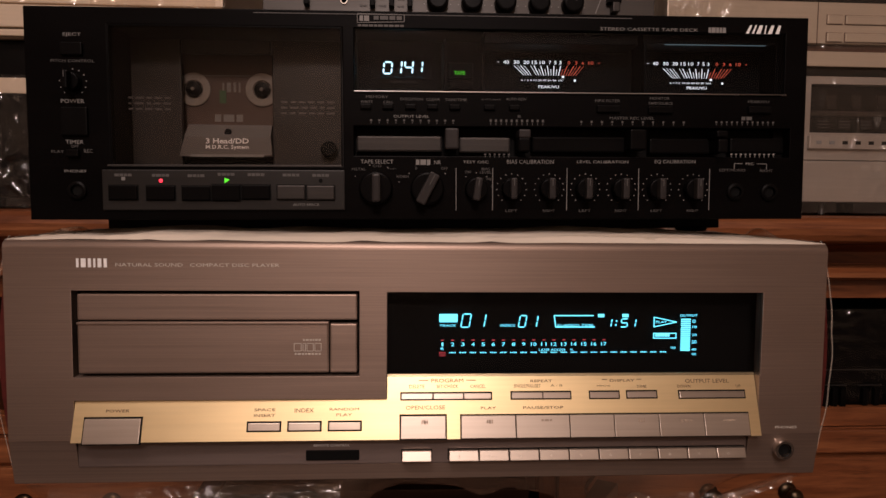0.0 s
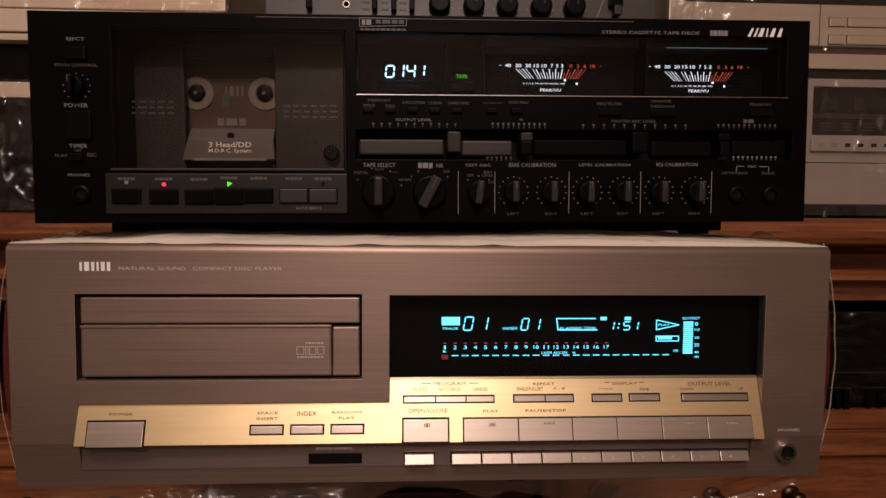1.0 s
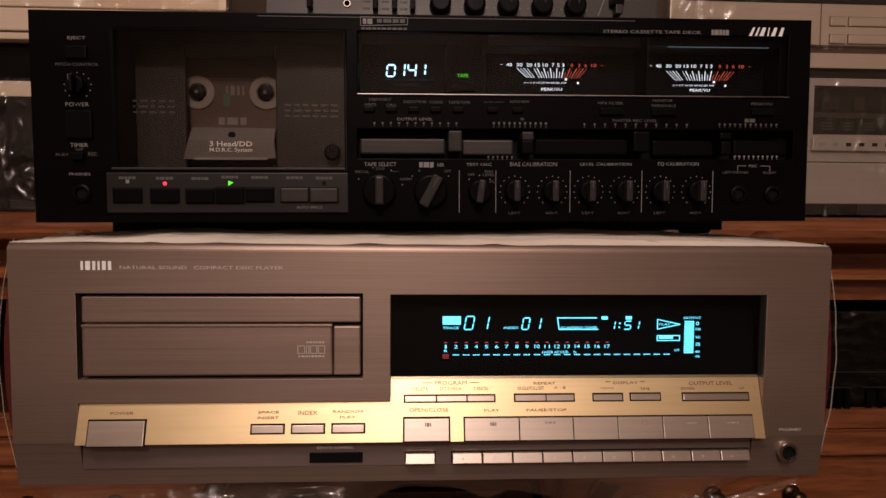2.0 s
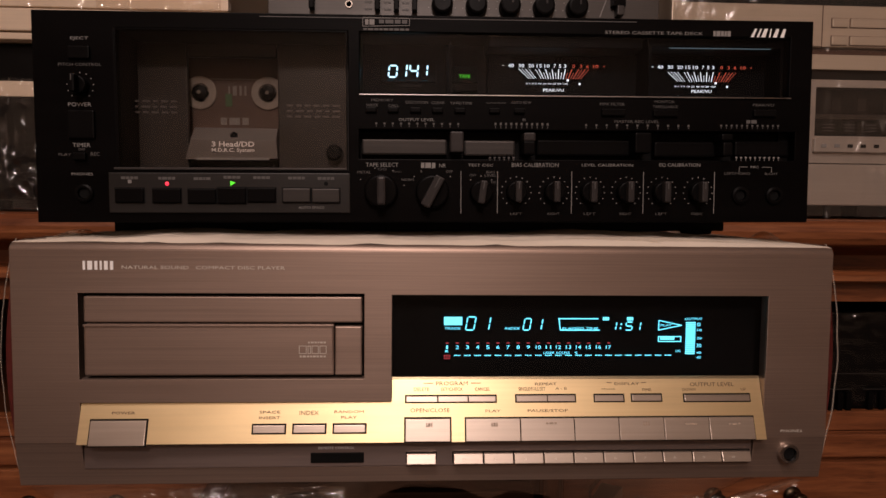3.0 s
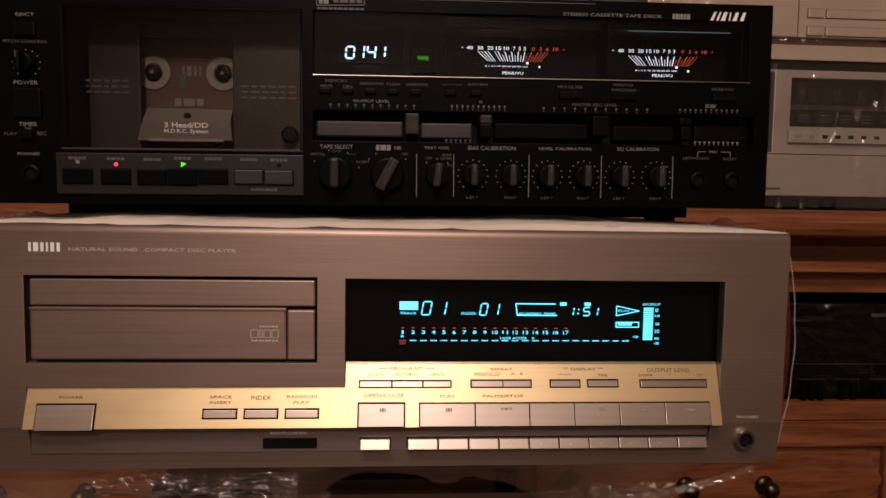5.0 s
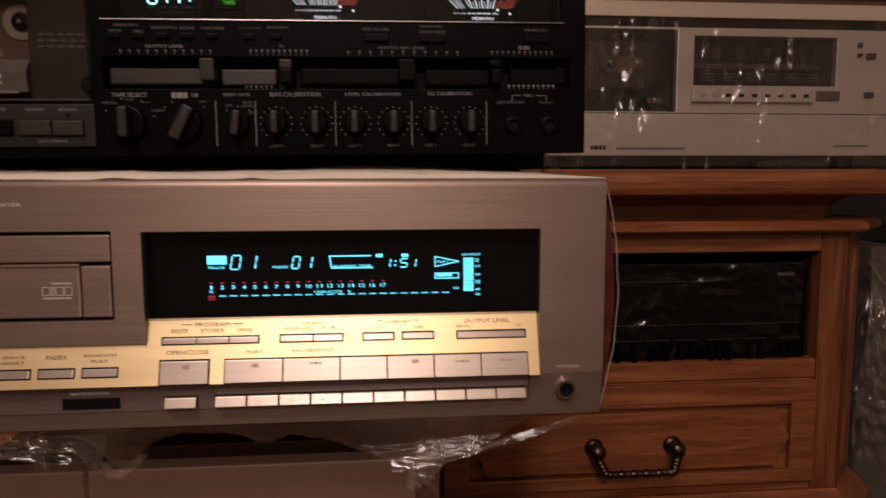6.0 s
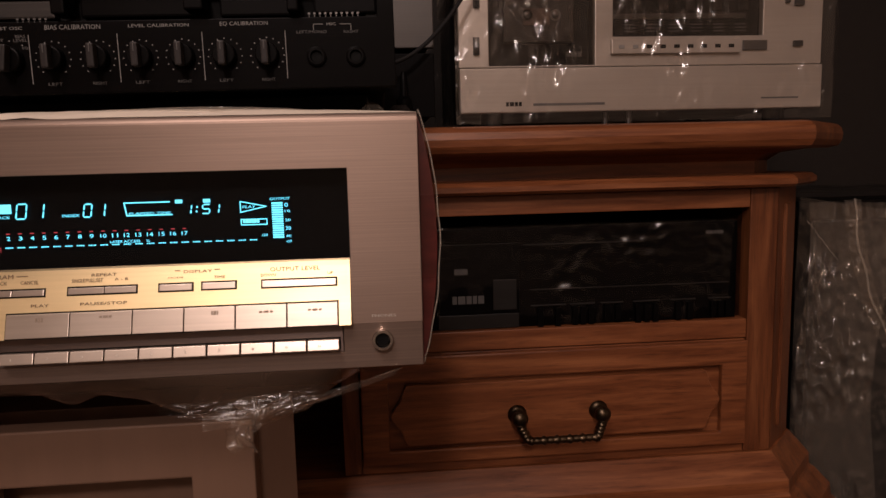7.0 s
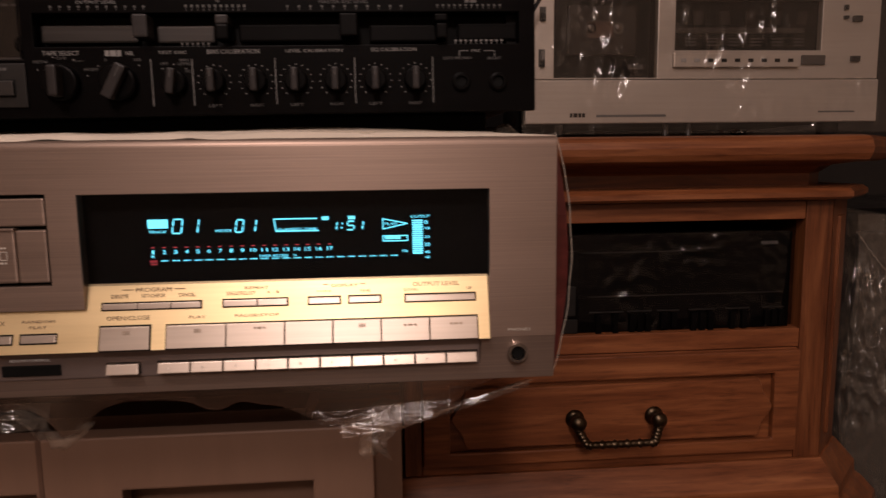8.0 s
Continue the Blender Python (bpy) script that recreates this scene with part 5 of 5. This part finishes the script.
film("loose_drip", lambda u, v: (-0.109 + 0.012 * u, 0.040 + 0.004 * math.sin(u * 5), -0.012 - 0.025 * v), 20, 30, 0.0020, 90, 7, FILM_MILKY, wrap)
for seed, x0, x1, d in ((8, 0.205, 0.222, 0.007), (9, -0.225, -0.205, 0.005)):
    film("film_tuft", lambda u, v: (x0 + (x1 - x0) * u, 0.02 + 0.03 * v, 0.1435 + d * math.sin(math.pi * u) * math.sin(math.pi * v)), 24, 24, 0.0022, 110, seed, FILM_MILKY, wrap)
for ob in wrap.children:
    ob.visible_shadow = False

# ---- silver cassette deck on the cabinet ----
silver = thing("silver_cassette_deck", pose(0.5415, 0.46, 0.953), "silver cassette deck wrapped in film on the cabinet", "cassette deck")
ST = 0.177
SC0, SC1 = (-0.1915, 0.149), (-0.0615, 0.073)
SC0 = (SC0[0], 0.174)
SW0, SW1 = (-0.0395, 0.167), (0.1505, 0.106)
BAND = 0.07
pierced("front_panel", -0.2275, 0.2275, BAND + 0.0012, ST, 0.0, 0.01, [(SC0[0], SC1[0], SC1[1], SC0[1]), (SW0[0], SW1[0], SW1[1], SW0[1])], SILVER, silver, 0.0010, "silver upper front panel")
slab("lower_flap", (-0.2275, 0.0175), (0.2275, BAND), -0.004, 0.008, SILVER, silver, 0.0014, "plain silver lower front")
block("case", -0.222, 0.222, 0.0305, 0.30, 0.019, ST - 0.003, BLACK, silver, 0.001)
for x0, x1 in ((-0.222, SC0[0] - 0.001), (SC1[0] + 0.001, SW0[0] - 0.001), (SW1[0] + 0.001, 0.222)):
    block("case", x0, x1, 0.0102, 0.030, 0.019, ST - 0.003, BLACK, silver, 0.0)
for x in (-0.185, 0.185):
    for y in (0.03, 0.26):
        lathe("foot", (x, y, 0), [(0.012, 0.0005), (0.013, 0.003), (0.013, 0.018), (0.010, 0.019)], RUBBER, silver, axis="z")
for x in (-0.047, -0.017):
    lathe("clear_stud", (x, 0.004, 0), [(0.0042, 0.0005), (0.0048, 0.002), (0.0036, 0.009), (0.0048, 0.016), (0.0040, 0.0175)], STEEL, silver, axis="z", steps=14)
cdoor = block("cassette_well", SC0[0] + 0.0005, SC1[0] - 0.0005, 0.026, 0.0295, SC1[1], SC0[1], PIT, silver, 0.0, "dark cassette compartment")
block("cassette_holder", SC0[0] + 0.022, SC1[0] - 0.022, 0.016, 0.0255, SC1[1] + 0.03, SC0[1] - 0.012, BLIND, cdoor, 0.001)
block("cassette_label", SC0[0] + 0.045, SC1[0] - 0.052, 0.0145, 0.0155, SC1[1] + 0.050, SC1[1] + 0.070, SHELL, cdoor, 0.0005)
for x in (SC0[0] + 0.050, SC1[0] - 0.045):
    lathe("spindle", (x, 0.0155, SC1[1] + 0.062), [(0.007, -0.0002), (0.007, -0.001), (0.0045, -0.001), (0.004, -0.003), (0.001, -0.004)], PLATE, cdoor)
bars((SC1[0] - 0.032, SC1[1] + 0.012), (SC1[0] - 0.012, SC1[1] + 0.018), 0.0145, PRINT_DIM, cdoor, 3)
g = slab("cassette_door", (SC0[0] + 0.0008, SC1[1] + 0.0008), (SC1[0] - 0.0008, SC0[1] - 0.0008), 0.0015, 0.003, SMOKED, silver, 0.0003, "smoked cassette door")
g.visible_shadow = False
mw = block("meter_well", SW0[0], SW1[0], 0.012, 0.0298, SW1[1], SW0[1], PIT, silver, 0.0, "black meter window")
zr = SW1[1] + 0.42 * (SW0[1] - SW1[1])
slab("meter_rule", (SW0[0] + 0.002, zr - 0.003), (SW1[0] - 0.018, zr + 0.003), 0.0085, 0.0119, GREY, mw, 0.0005)
for k in range(6):
    x = SW0[0] + 0.016 + k * 0.0285
    bars((x, SW1[1] + 0.006), (x + 0.018, SW1[1] + 0.018), 0.0117, PRINT_DIM, mw, 1, 3, seed=k)
for k in range(5):
    x = SW0[0] + 0.028 + k * 0.034
    block("meter_segment", x, x + 0.012, 0.0112, 0.0119, zr + 0.008, zr + 0.024, BLIND, mw, 0.0)
g = slab("meter_glass", (SW0[0] + 0.0008, SW1[1] + 0.0008), (SW1[0] - 0.0008, SW0[1] - 0.0008), 0.0012, 0.0024, SMOKED, silver, 0.0003)
g.visible_shadow = False
K0, K1 = (-0.0425, 0.102), (0.1195, 0.085)
strip = slab("key_strip", K0, K1, -0.006, -0.0002, SILVER, silver, 0.0009, "pale key strip with small black marks")
for k in range(9):
    x = K0[0] + 0.012 + (K1[0] - K0[0] - 0.024) * k / 8
    zc = (K0[1] + K1[1]) / 2 - 0.0005
    slab("key_mark", (x - 0.0035, zc - 0.0022), (x + 0.0035, zc + 0.0022), -0.0066, -0.0061, PIT if k > 1 else PRINT, strip, 0.0004)
slab("counter_key", (0.1245, 0.1), (0.1555, 0.088), -0.003, -0.0002, GREY, silver, 0.0008)
for a, b in (((0.1775, 0.161), (0.1825, 0.155)), ((0.1775, 0.148), (0.1835, 0.144)), ((0.1895, 0.148), (0.2015, 0.141)), ((0.1895, 0.099), (0.2015, 0.092))):
    slab("push_key", a, b, -0.004, -0.0002, STEEL_DIM, silver, 0.0008)
for a, b in (((-0.2105, 0.107), (-0.2025, 0.086)), ((-0.2095, 0.157), (-0.2015, 0.14))):
    slab("slot", a, b, -0.0004, 0.001, STEEL_DIM, silver, 0.0004)
    slab("slot_lever", (a[0] + 0.001, b[1]), (b[0] - 0.001, b[1] + 0.008), -0.005, -0.0005, PIT, silver, 0.0005)
bars((-0.1725, 0.03), (-0.1525, 0.025), -0.0042, PIT, silver, 4, name="maker_mark")
bars((-0.1485, 0.028), (-0.0405, 0.025), -0.0042, PRINT_DIM, silver, 1, name="rule")
bars((0.1435, 0.031), (0.2025, 0.029), -0.0042, PRINT_DIM, silver, 1, name="rule")
swrap = thing("stretch_film_wrap", pose(0.5415, 0.46, 0.953), "glinting clear film round the silver cassette deck", "plastic film")
film("front_sheet", lambda u, v: (-0.234 + 0.468 * u, -0.0145, 0.004 + (ST + 0.002) * v), 240, 110, 0.0025, 54, 11, FILM_GLINT, swrap, "", (1.1, 1, 0.7))
for s in (1, -1):
    film("side_sheet", lambda u, v: (s * (0.236 + 0.012 * math.sin(math.pi * v) * (0.4 + u)), -0.012 + 0.26 * u, 0.003 + (ST + 0.003) * v), 70, 70, 0.0036, 42, 12 + s, FILM_GLINT, swrap)
for ob in swrap.children:
    ob.visible_shadow = False

# ---- cream amplifier on the silver deck ----
amp = thing("cream_amplifier", pose(0.5485, 0.46, 1.143), "cream stereo amplifier wrapped in film above the silver deck", "amplifier")
block("case", -0.232, 0.232, 0.0125, 0.32, 0.002, 0.15, CREAM, amp, 0.002)
slab("bottom_plate", (-0.2365, 0.0), (0.2365, 0.019), 0.003, 0.012, CREAM, amp, 0.0012)
slab("groove", (-0.2365, 0.02), (0.2365, 0.028), 0.0075, 0.012, BROWN, amp, 0.0)
upper = slab("front_panel", (-0.2365, 0.028), (0.2365, 0.15), 0.0, 0.012, CREAM, amp, 0.0012, "cream metal front panel")
ZA, ZB, ZC, ZD = 0.03, 0.041, 0.052, 0.063
XA = -0.0425
slab("panel_joint", (XA - 0.0006, ZA - 0.003), (XA + 0.0006, 0.149), -0.0003, 0.0002, BROWN, upper, 0.0)
for z0, z1 in ((ZA, ZB), (ZC, ZD)):
    for x0, x1 in ((XA + 0.012, XA + 0.032), (XA + 0.036, XA + 0.135)):
        slab("key_gap", (x0 - 0.0007, z0 - 0.0007), (x1 + 0.0007, z1 + 0.0007), -0.0004, 0.0002, BROWN, upper, 0.0)
        slab("key", (x0, z0), (x1, z1), -0.0025, 0.0, CREAM, upper, 0.001)
slab("dark_window", (-0.225, ZD + 0.016), (0.225, 0.14), -0.0006, 0.0, PIT, upper, 0.0003)
for x in (-0.205, 0.205):
    for y in (0.04, 0.28):
        lathe("foot", (x, y, 0), [(0.014, -0.0118), (0.015, -0.009), (0.015, 0.001), (0.012, 0.002)], RUBBER, amp, axis="z")
awrap = thing("stretch_film_wrap", pose(0.5485, 0.46, 1.15), "glinting clear film on the cream amplifier", "plastic film")
film("front_sheet", lambda u, v: (-0.243 + 0.30 * u, -0.012, 0.012 + 0.14 * v), 150, 80, 0.0038, 44, 21, FILM_GLINT, awrap)
film("gathered_fold", lambda u, v: (-0.241 + 0.050 * u, -0.016, 0.030 + 0.115 * v), 40, 90, 0.0045, 80, 23, FILM_GLINT, awrap, "", (1.2, 1, 0.6))
for ob in awrap.children:
    ob.visible_shadow = False

# ---- grey mixer and black component in the middle of the cabinet top ----
low_unit = thing("black_component", pose(0.0515, 0.42, 0.953), "black hi-fi component behind the cassette deck", "hi-fi component")
block("case", -0.225, 0.225, 0.008, 0.30, 0.012, 0.082, BLACK, low_unit, 0.002)
slab("front_panel", (-0.2295, 0.012), (0.2295, 0.083), 0.0, 0.0075, SATIN, low_unit, 0.001)
for x in (-0.19, 0.19):
    for y in (0.04, 0.26):
        lathe("foot", (x, y, 0), [(0.012, 0.0005), (0.013, 0.003), (0.013, 0.0125), (0.010, 0.013)], RUBBER, low_unit, axis="z")
mixer = thing("grey_mixing_deck", pose(0.0515, 0.42, 1.042), "grey hi-fi mixer with a row of black knobs", "mixer")
block("case", -0.225, 0.225, 0.0085, 0.30, 0.004, 0.178, BLACK, mixer, 0.002)
mface = slab("front_panel", (-0.2295, 0.0), (0.2295, 0.18), 0.0, 0.008, GREY, mixer, 0.001, "grey metal front panel")
for px in (780, 840, 899, 959, 1018):
    cx = -0.0285 + (px - 780) * (0.1295 - -0.0285) / 238
    kn = lathe("knob", (cx, 0, 0.156), [(0.0125, 0.0), (0.0125, -0.010), (0.011, -0.016), (0.009, -0.0165)], KNOB, mixer)
    slab("pointer", (cx + 0.001, 0.156 + 0.001), (cx + 0.003, 0.156 + 0.010), -0.0168, -0.0162, KNOB_GREY, kn, 0.0002)
    bm = bmesh.new()
    for k in range(9):
        a = radians(-130 + 260 * k / 8)
        x, z = cx + math.sin(a) * 0.0155, 0.156 + math.cos(a) * 0.0155
        add_box(bm, x - 0.0006, x + 0.0006, -0.0003, -0.0001, z - 0.0006, z + 0.0006)
    part("dial_dots", bm, PRINT, mface)
for a, b in (((-0.1065, 0.177), (-0.1005, 0.147)), ((-0.0845, 0.178), (-0.0785, 0.147)), ((-0.0635, 0.178), (-0.0575, 0.147))):
    slab("lever_switch", a, b, -0.012, 0.0, KNOB, mixer, 0.001)
    bars((a[0] - 0.012, b[1] + 0.002), (a[0] - 0.003, b[1] + 0.004), -0.0003, PRINT_DIM, mface, 2)
    bars((a[0] - 0.012, b[1] + 0.010), (a[0] - 0.003, b[1] + 0.012), -0.0003, PRINT_DIM, mface, 2)
lathe("jack_socket", (-0.1365, 0, 0.155), [(0.0042, 0.0), (0.0042, -0.002), (0.0030, -0.002), (0.0028, 0.0)], CHROME, mixer)
slab("lever_switch", (-0.1815, 0.176), (-0.1755, 0.147), -0.012, 0.0, KNOB, mixer, 0.001)
slab("bright_lever", (0.1755, 0.158), (0.1835, 0.147), -0.014, 0.0, STEEL_DIM, mixer, 0.001)
slab("lever_switch", (0.1705, 0.189), (0.1865, 0.158), -0.010, 0.0, KNOB, mixer, 0.001)
outline("divider_line", [(0.1585, 0.148), (0.1655, 0.167)], -0.0003, 0.0012, PRINT, mface, False)

# cable and plug beside the mixer
cable = thing("black_cable", pose(0.245, 0.40, 0.953), "thin black audio cable with a plug beside the decks", "cable")
tube("cord", [(-0.03 + 0.115 * f, -0.02 + 0.04 * f, 0.064 + 0.03 * f + 0.075 * f * f - 0.006 * math.sin(3.1 * f)) for f in [k / 24 for k in range(25)]], 0.0024, RUBBER, cable)
lathe("plug", (0.0, 0.0, 0.0), [(0.007, 0.0), (0.009, 0.003), (0.009, 0.03), (0.005, 0.034), (0.004, 0.052), (0.0022, 0.060)], KNOB, cable, axis="z")
lathe("plug_cap", (-0.006, -0.025, 0.0), [(0.010, 0.0), (0.011, 0.002), (0.011, 0.018), (0.007, 0.022)], KNOB_GREY, cable, axis="z")

# ---- film-wrapped black deck and cream unit at the other end ----
LX = -0.4625
left_deck = thing("wrapped_black_deck", pose(LX, 0.46, 0.953), "black tape deck wrapped in glinting film", "tape deck")
block("case", -0.222, 0.222, 0.0085, 0.30, 0.014, 0.135, BLACK, left_deck, 0.002)
slab("front_panel", (-0.2275, 0.014), (0.2275, 0.137), 0.0, 0.008, SATIN, left_deck, 0.001)
slab("top_trim", (-0.2275, 0.1375), (0.2275, 0.156), 0.0, 0.30, CREAM_PALE, left_deck, 0.0012, "pale top cover")
slab("reel_window", (0.04, 0.05), (0.20, 0.125), -0.0008, 0.0, GREY, left_deck, 0.0005)
for x in (-0.19, 0.19):
    for y in (0.04, 0.26):
        lathe("foot", (x, y, 0), [(0.012, 0.0005), (0.013, 0.003), (0.013, 0.0145), (0.010, 0.015)], RUBBER, left_deck, axis="z")
lw = thing("stretch_film_wrap", pose(LX, 0.46, 0.953), "glinting clear film on the black tape deck", "plastic film")
film("front_sheet", lambda u, v: (-0.20 + 0.43 * u, -0.012, 0.002 + 0.155 * v), 200, 110, 0.0058, 62, 31, FILM_GLINT, lw, "", (1.2, 1, 0.6))
film("gathered_fold", lambda u, v: (0.150 + 0.075 * u, -0.016 - 0.006 * math.sin(math.pi * u), 0.004 + 0.148 * v), 50, 120, 0.0065, 75, 33, FILM_GLINT, lw, "crumpled film gathered at the corner", (1.2, 1, 0.6))
for ob in lw.children:
    ob.visible_shadow = False
spacer = thing("black_component", pose(LX, 0.48, 1.109), "low black hi-fi component between two others", "hi-fi component")
block("case", -0.22, 0.22, 0.0, 0.26, 0.001, 0.048, BLACK, spacer, 0.002)
cream = thing("cream_receiver", pose(LX, 0.46, 1.158), "cream receiver wrapped in film on the black units", "receiver")
block("case", -0.224, 0.224, 0.0125, 0.30, 0.0005, 0.15, CREAM_PALE, cream, 0.002)
for z0, z1, y in ((0.0005, 0.0085, 0.002), (0.0105, 0.037, 0.0), (0.0395, 0.148, 0.003)):
    slab("front_panel", (-0.2285, z0), (0.2285, z1), y, 0.012, CREAM_PALE, cream, 0.0015)
cw = thing("stretch_film_wrap", pose(LX, 0.46, 1.158), "glinting clear film on the cream receiver", "plastic film")
film("front_sheet", lambda u, v: (-0.20 + 0.435 * u, -0.010, 0.036 + 0.11 * v), 200, 70, 0.0045, 60, 41, FILM_GLINT, cw, "", (1.2, 1, 0.6))
film("gathered_fold", lambda u, v: (0.080 + 0.145 * u, -0.014, 0.034 + 0.030 * v), 90, 40, 0.0065, 80, 43, FILM_MILKY, cw, "", (0.6, 1, 1.2))
for ob in cw.children:
    ob.visible_shadow = False

# ---- black deck in the cabinet's opening ----
inner = thing("black_cassette_deck", pose(0.428, 0.457, 0.703), "black cassette deck wrapped in film inside the cabinet", "cassette deck")
block("case", -0.225, 0.230, 0.0085, 0.28, 0.010, 0.126, BLACK, inner, 0.002)
iface = slab("front_panel", (-0.2320, 0.0022), (0.2380, 0.128), 0.0, 0.008, SATIN, inner, 0.001)
slab("cassette_door", (-0.145, 0.109), (-0.045, 0.022), -0.003, 0.0, KNOB, inner, 0.0008, "dark smoked cassette door")
slab("door_plate", (-0.078, 0.064), (-0.049, 0.026), -0.0045, -0.003, GUNMETAL, inner, 0.0006)
bars((-0.128, 0.079), (-0.108, 0.072), -0.0040, PRINT_DIM, inner, 1)
bars((-0.13, 0.045), (-0.089, 0.035), -0.0040, PRINT_DIM, inner, 5)
slab("key_bar", (-0.147, 0.021), (-0.046, 0.003), -0.004, 0.0, GUNMETAL, inner, 0.0006)
slab("display_window", (-0.037, 0.108), (0.229, 0.063), -0.0006, 0.0, SATIN, inner, 0.0003)
slab("bright_rule", (-0.039, 0.106 - 0.0006), (0.11, 0.106 + 0.0006), -0.0010, 0.0, GUNMETAL, inner, 0.0002)
slab("bright_rule", (-0.03, 0.049 - 0.0006), (0.227, 0.049 + 0.0006), -0.0012, 0.0, GUNMETAL, inner, 0.0002)
KX0, KX1 = -0.03, 0.233
KTOP, KLOW = 0.029, 0.0
# bright steel dashes put in for glints on the knob tops, switches below
for k, (f0, f1) in enumerate(((0.0, 0.17), (0.19, 0.31), (0.34, 0.45), (0.50, 0.63), (0.69, 0.81), (0.88, 0.99))):
    x0, x1 = KX0 + (KX1 - KX0) * f0, KX0 + (KX1 - KX0) * f1
    slab("knob_glint", (x0, KTOP - 0.0007), (x1, KTOP + 0.0007), -0.0035, 0.0, STEEL, inner, 0.0004)
    for j in range(2 + k % 2):
        c = x0 + (x1 - x0) * (j + 0.5) / (2 + k % 2)
        slab("slide_switch", (c - 0.0035, KLOW + 0.003 * (k % 3)), (c + 0.0035, KTOP - 0.003), -0.0065, 0.0, KNOB, inner, 0.0008)
for px in (935, 985, 1030, 1085, 1140, 1190, 1240):
    c = (-0.022, 0.066)
    cx = c[0] + (px - 935) * 0.00078
    bars((cx - 0.012, 0.078), (cx + 0.008, 0.0795), -0.0002, PRINT, inner, 3, seed=px, gap=0.2)
# dim bars painted in for film glints; no lettering known at this corner
bars((0.196, 0.116), (0.219, 0.112), -0.0004, PRINT_DIM, inner, 5, name="maker_mark")
for x in (-0.18, 0.18):
    for y in (0.04, 0.24):
        lathe("foot", (x, y, 0), [(0.012, 0.0003), (0.013, 0.003), (0.013, 0.0105), (0.010, 0.011)], RUBBER, inner, axis="z")
iw = thing("stretch_film_wrap", pose(0.428, 0.472, 0.704), "clear film over the black deck inside the cabinet", "plastic film")
film("front_sheet", lambda u, v: (-0.228 + 0.456 * u, -0.014 - 0.01 * v, 0.002 + 0.128 * v), 190, 70, 0.0030, 50, 51, FILM_THIN, iw)
film("corner_fold", lambda u, v: (0.222 + 0.026 * u, -0.02 + 0.05 * u, 0.002 + 0.125 * v * (1 - 0.2 * u)), 30, 90, 0.003, 60, 52, FILM_MILKY, iw)
for ob in iw.children:
    ob.visible_shadow = False

# ---- black loudspeaker in a film bag beside the cabinet ----
speaker = thing("black_loudspeaker", pose(1.07, 0.72, 0), "tall black loudspeaker box in shade beside the cabinet", "loudspeaker")
block("box", -0.22, 0.22, -0.10, 0.30, 0.0, 0.84, BLACK, speaker, 0.004)
block("grille", -0.20, 0.20, -0.112, -0.1005, 0.05, 0.81, RUBBER, speaker, 0.004)
bag = thing("plastic_bag", pose(1.07, 0.60, 0.45), "glinting clear plastic bag over the black loudspeaker", "plastic film")
film("front_sheet", lambda u, v: (-0.245 + 0.52 * u, -0.02 - 0.05 * math.sin(math.pi * min(1, u * 1.6)) * (1 - 0.6 * v), -0.15 + 0.55 * v - 0.03 * math.sin(3.3 * u)), 190, 220, 0.0075, 60, 61, FILM_BAG, bag, "", (1.2, 1, 0.45))
film("side_sheet", lambda u, v: (-0.25 - 0.015 * math.sin(math.pi * v), -0.02 + 0.3 * u, -0.15 + 0.54 * v), 70, 190, 0.0065, 42, 62, FILM_BAG, bag, "", (1.2, 1, 0.45))
film("top_sheet", lambda u, v: (-0.245 + 0.5 * u, -0.02 + 0.3 * v, 0.398), 60, 40, 0.006, 16, 63, FILM, bag)
film("gathered_strip", lambda u, v: (-0.264 + 0.085 * u + 0.008 * math.sin(v * 9), -0.068 - 0.045 * u, -0.15 + 0.545 * v), 70, 330, 0.0100, 62, 64, FILM_MILKY, bag, "crumpled clear film gathered along the edge", (1.3, 1, 0.5))
film("diagonal_fold", lambda u, v: (-0.240 + 0.020 * v + 0.050 * v * v + 0.020 * u, -0.112 - 0.006 * u, 0.400 - 0.21 * v), 24, 110, 0.0040, 90, 65, FILM_MILKY, bag, "pale twisted fold of film")
tube("twisted_neck", [(-0.230 + 0.020 * f + 0.048 * f * f + 0.002 * math.sin(17 * f), -0.118, 0.402 - 0.21 * f) for f in [k / 30 for k in range(31)]], 0.0016, FILM_HEM, bag, 8)
tube("edge_crease", [(-0.274 + 0.048 * f + 0.004 * noise.noise((f * 9, 4, 2)), -0.085, 0.372 - 0.058 * f) for f in [k / 20 for k in range(21)]], 0.0006, FILM_HEM, bag, 6)
for ob in bag.children:
    ob.visible_shadow = False
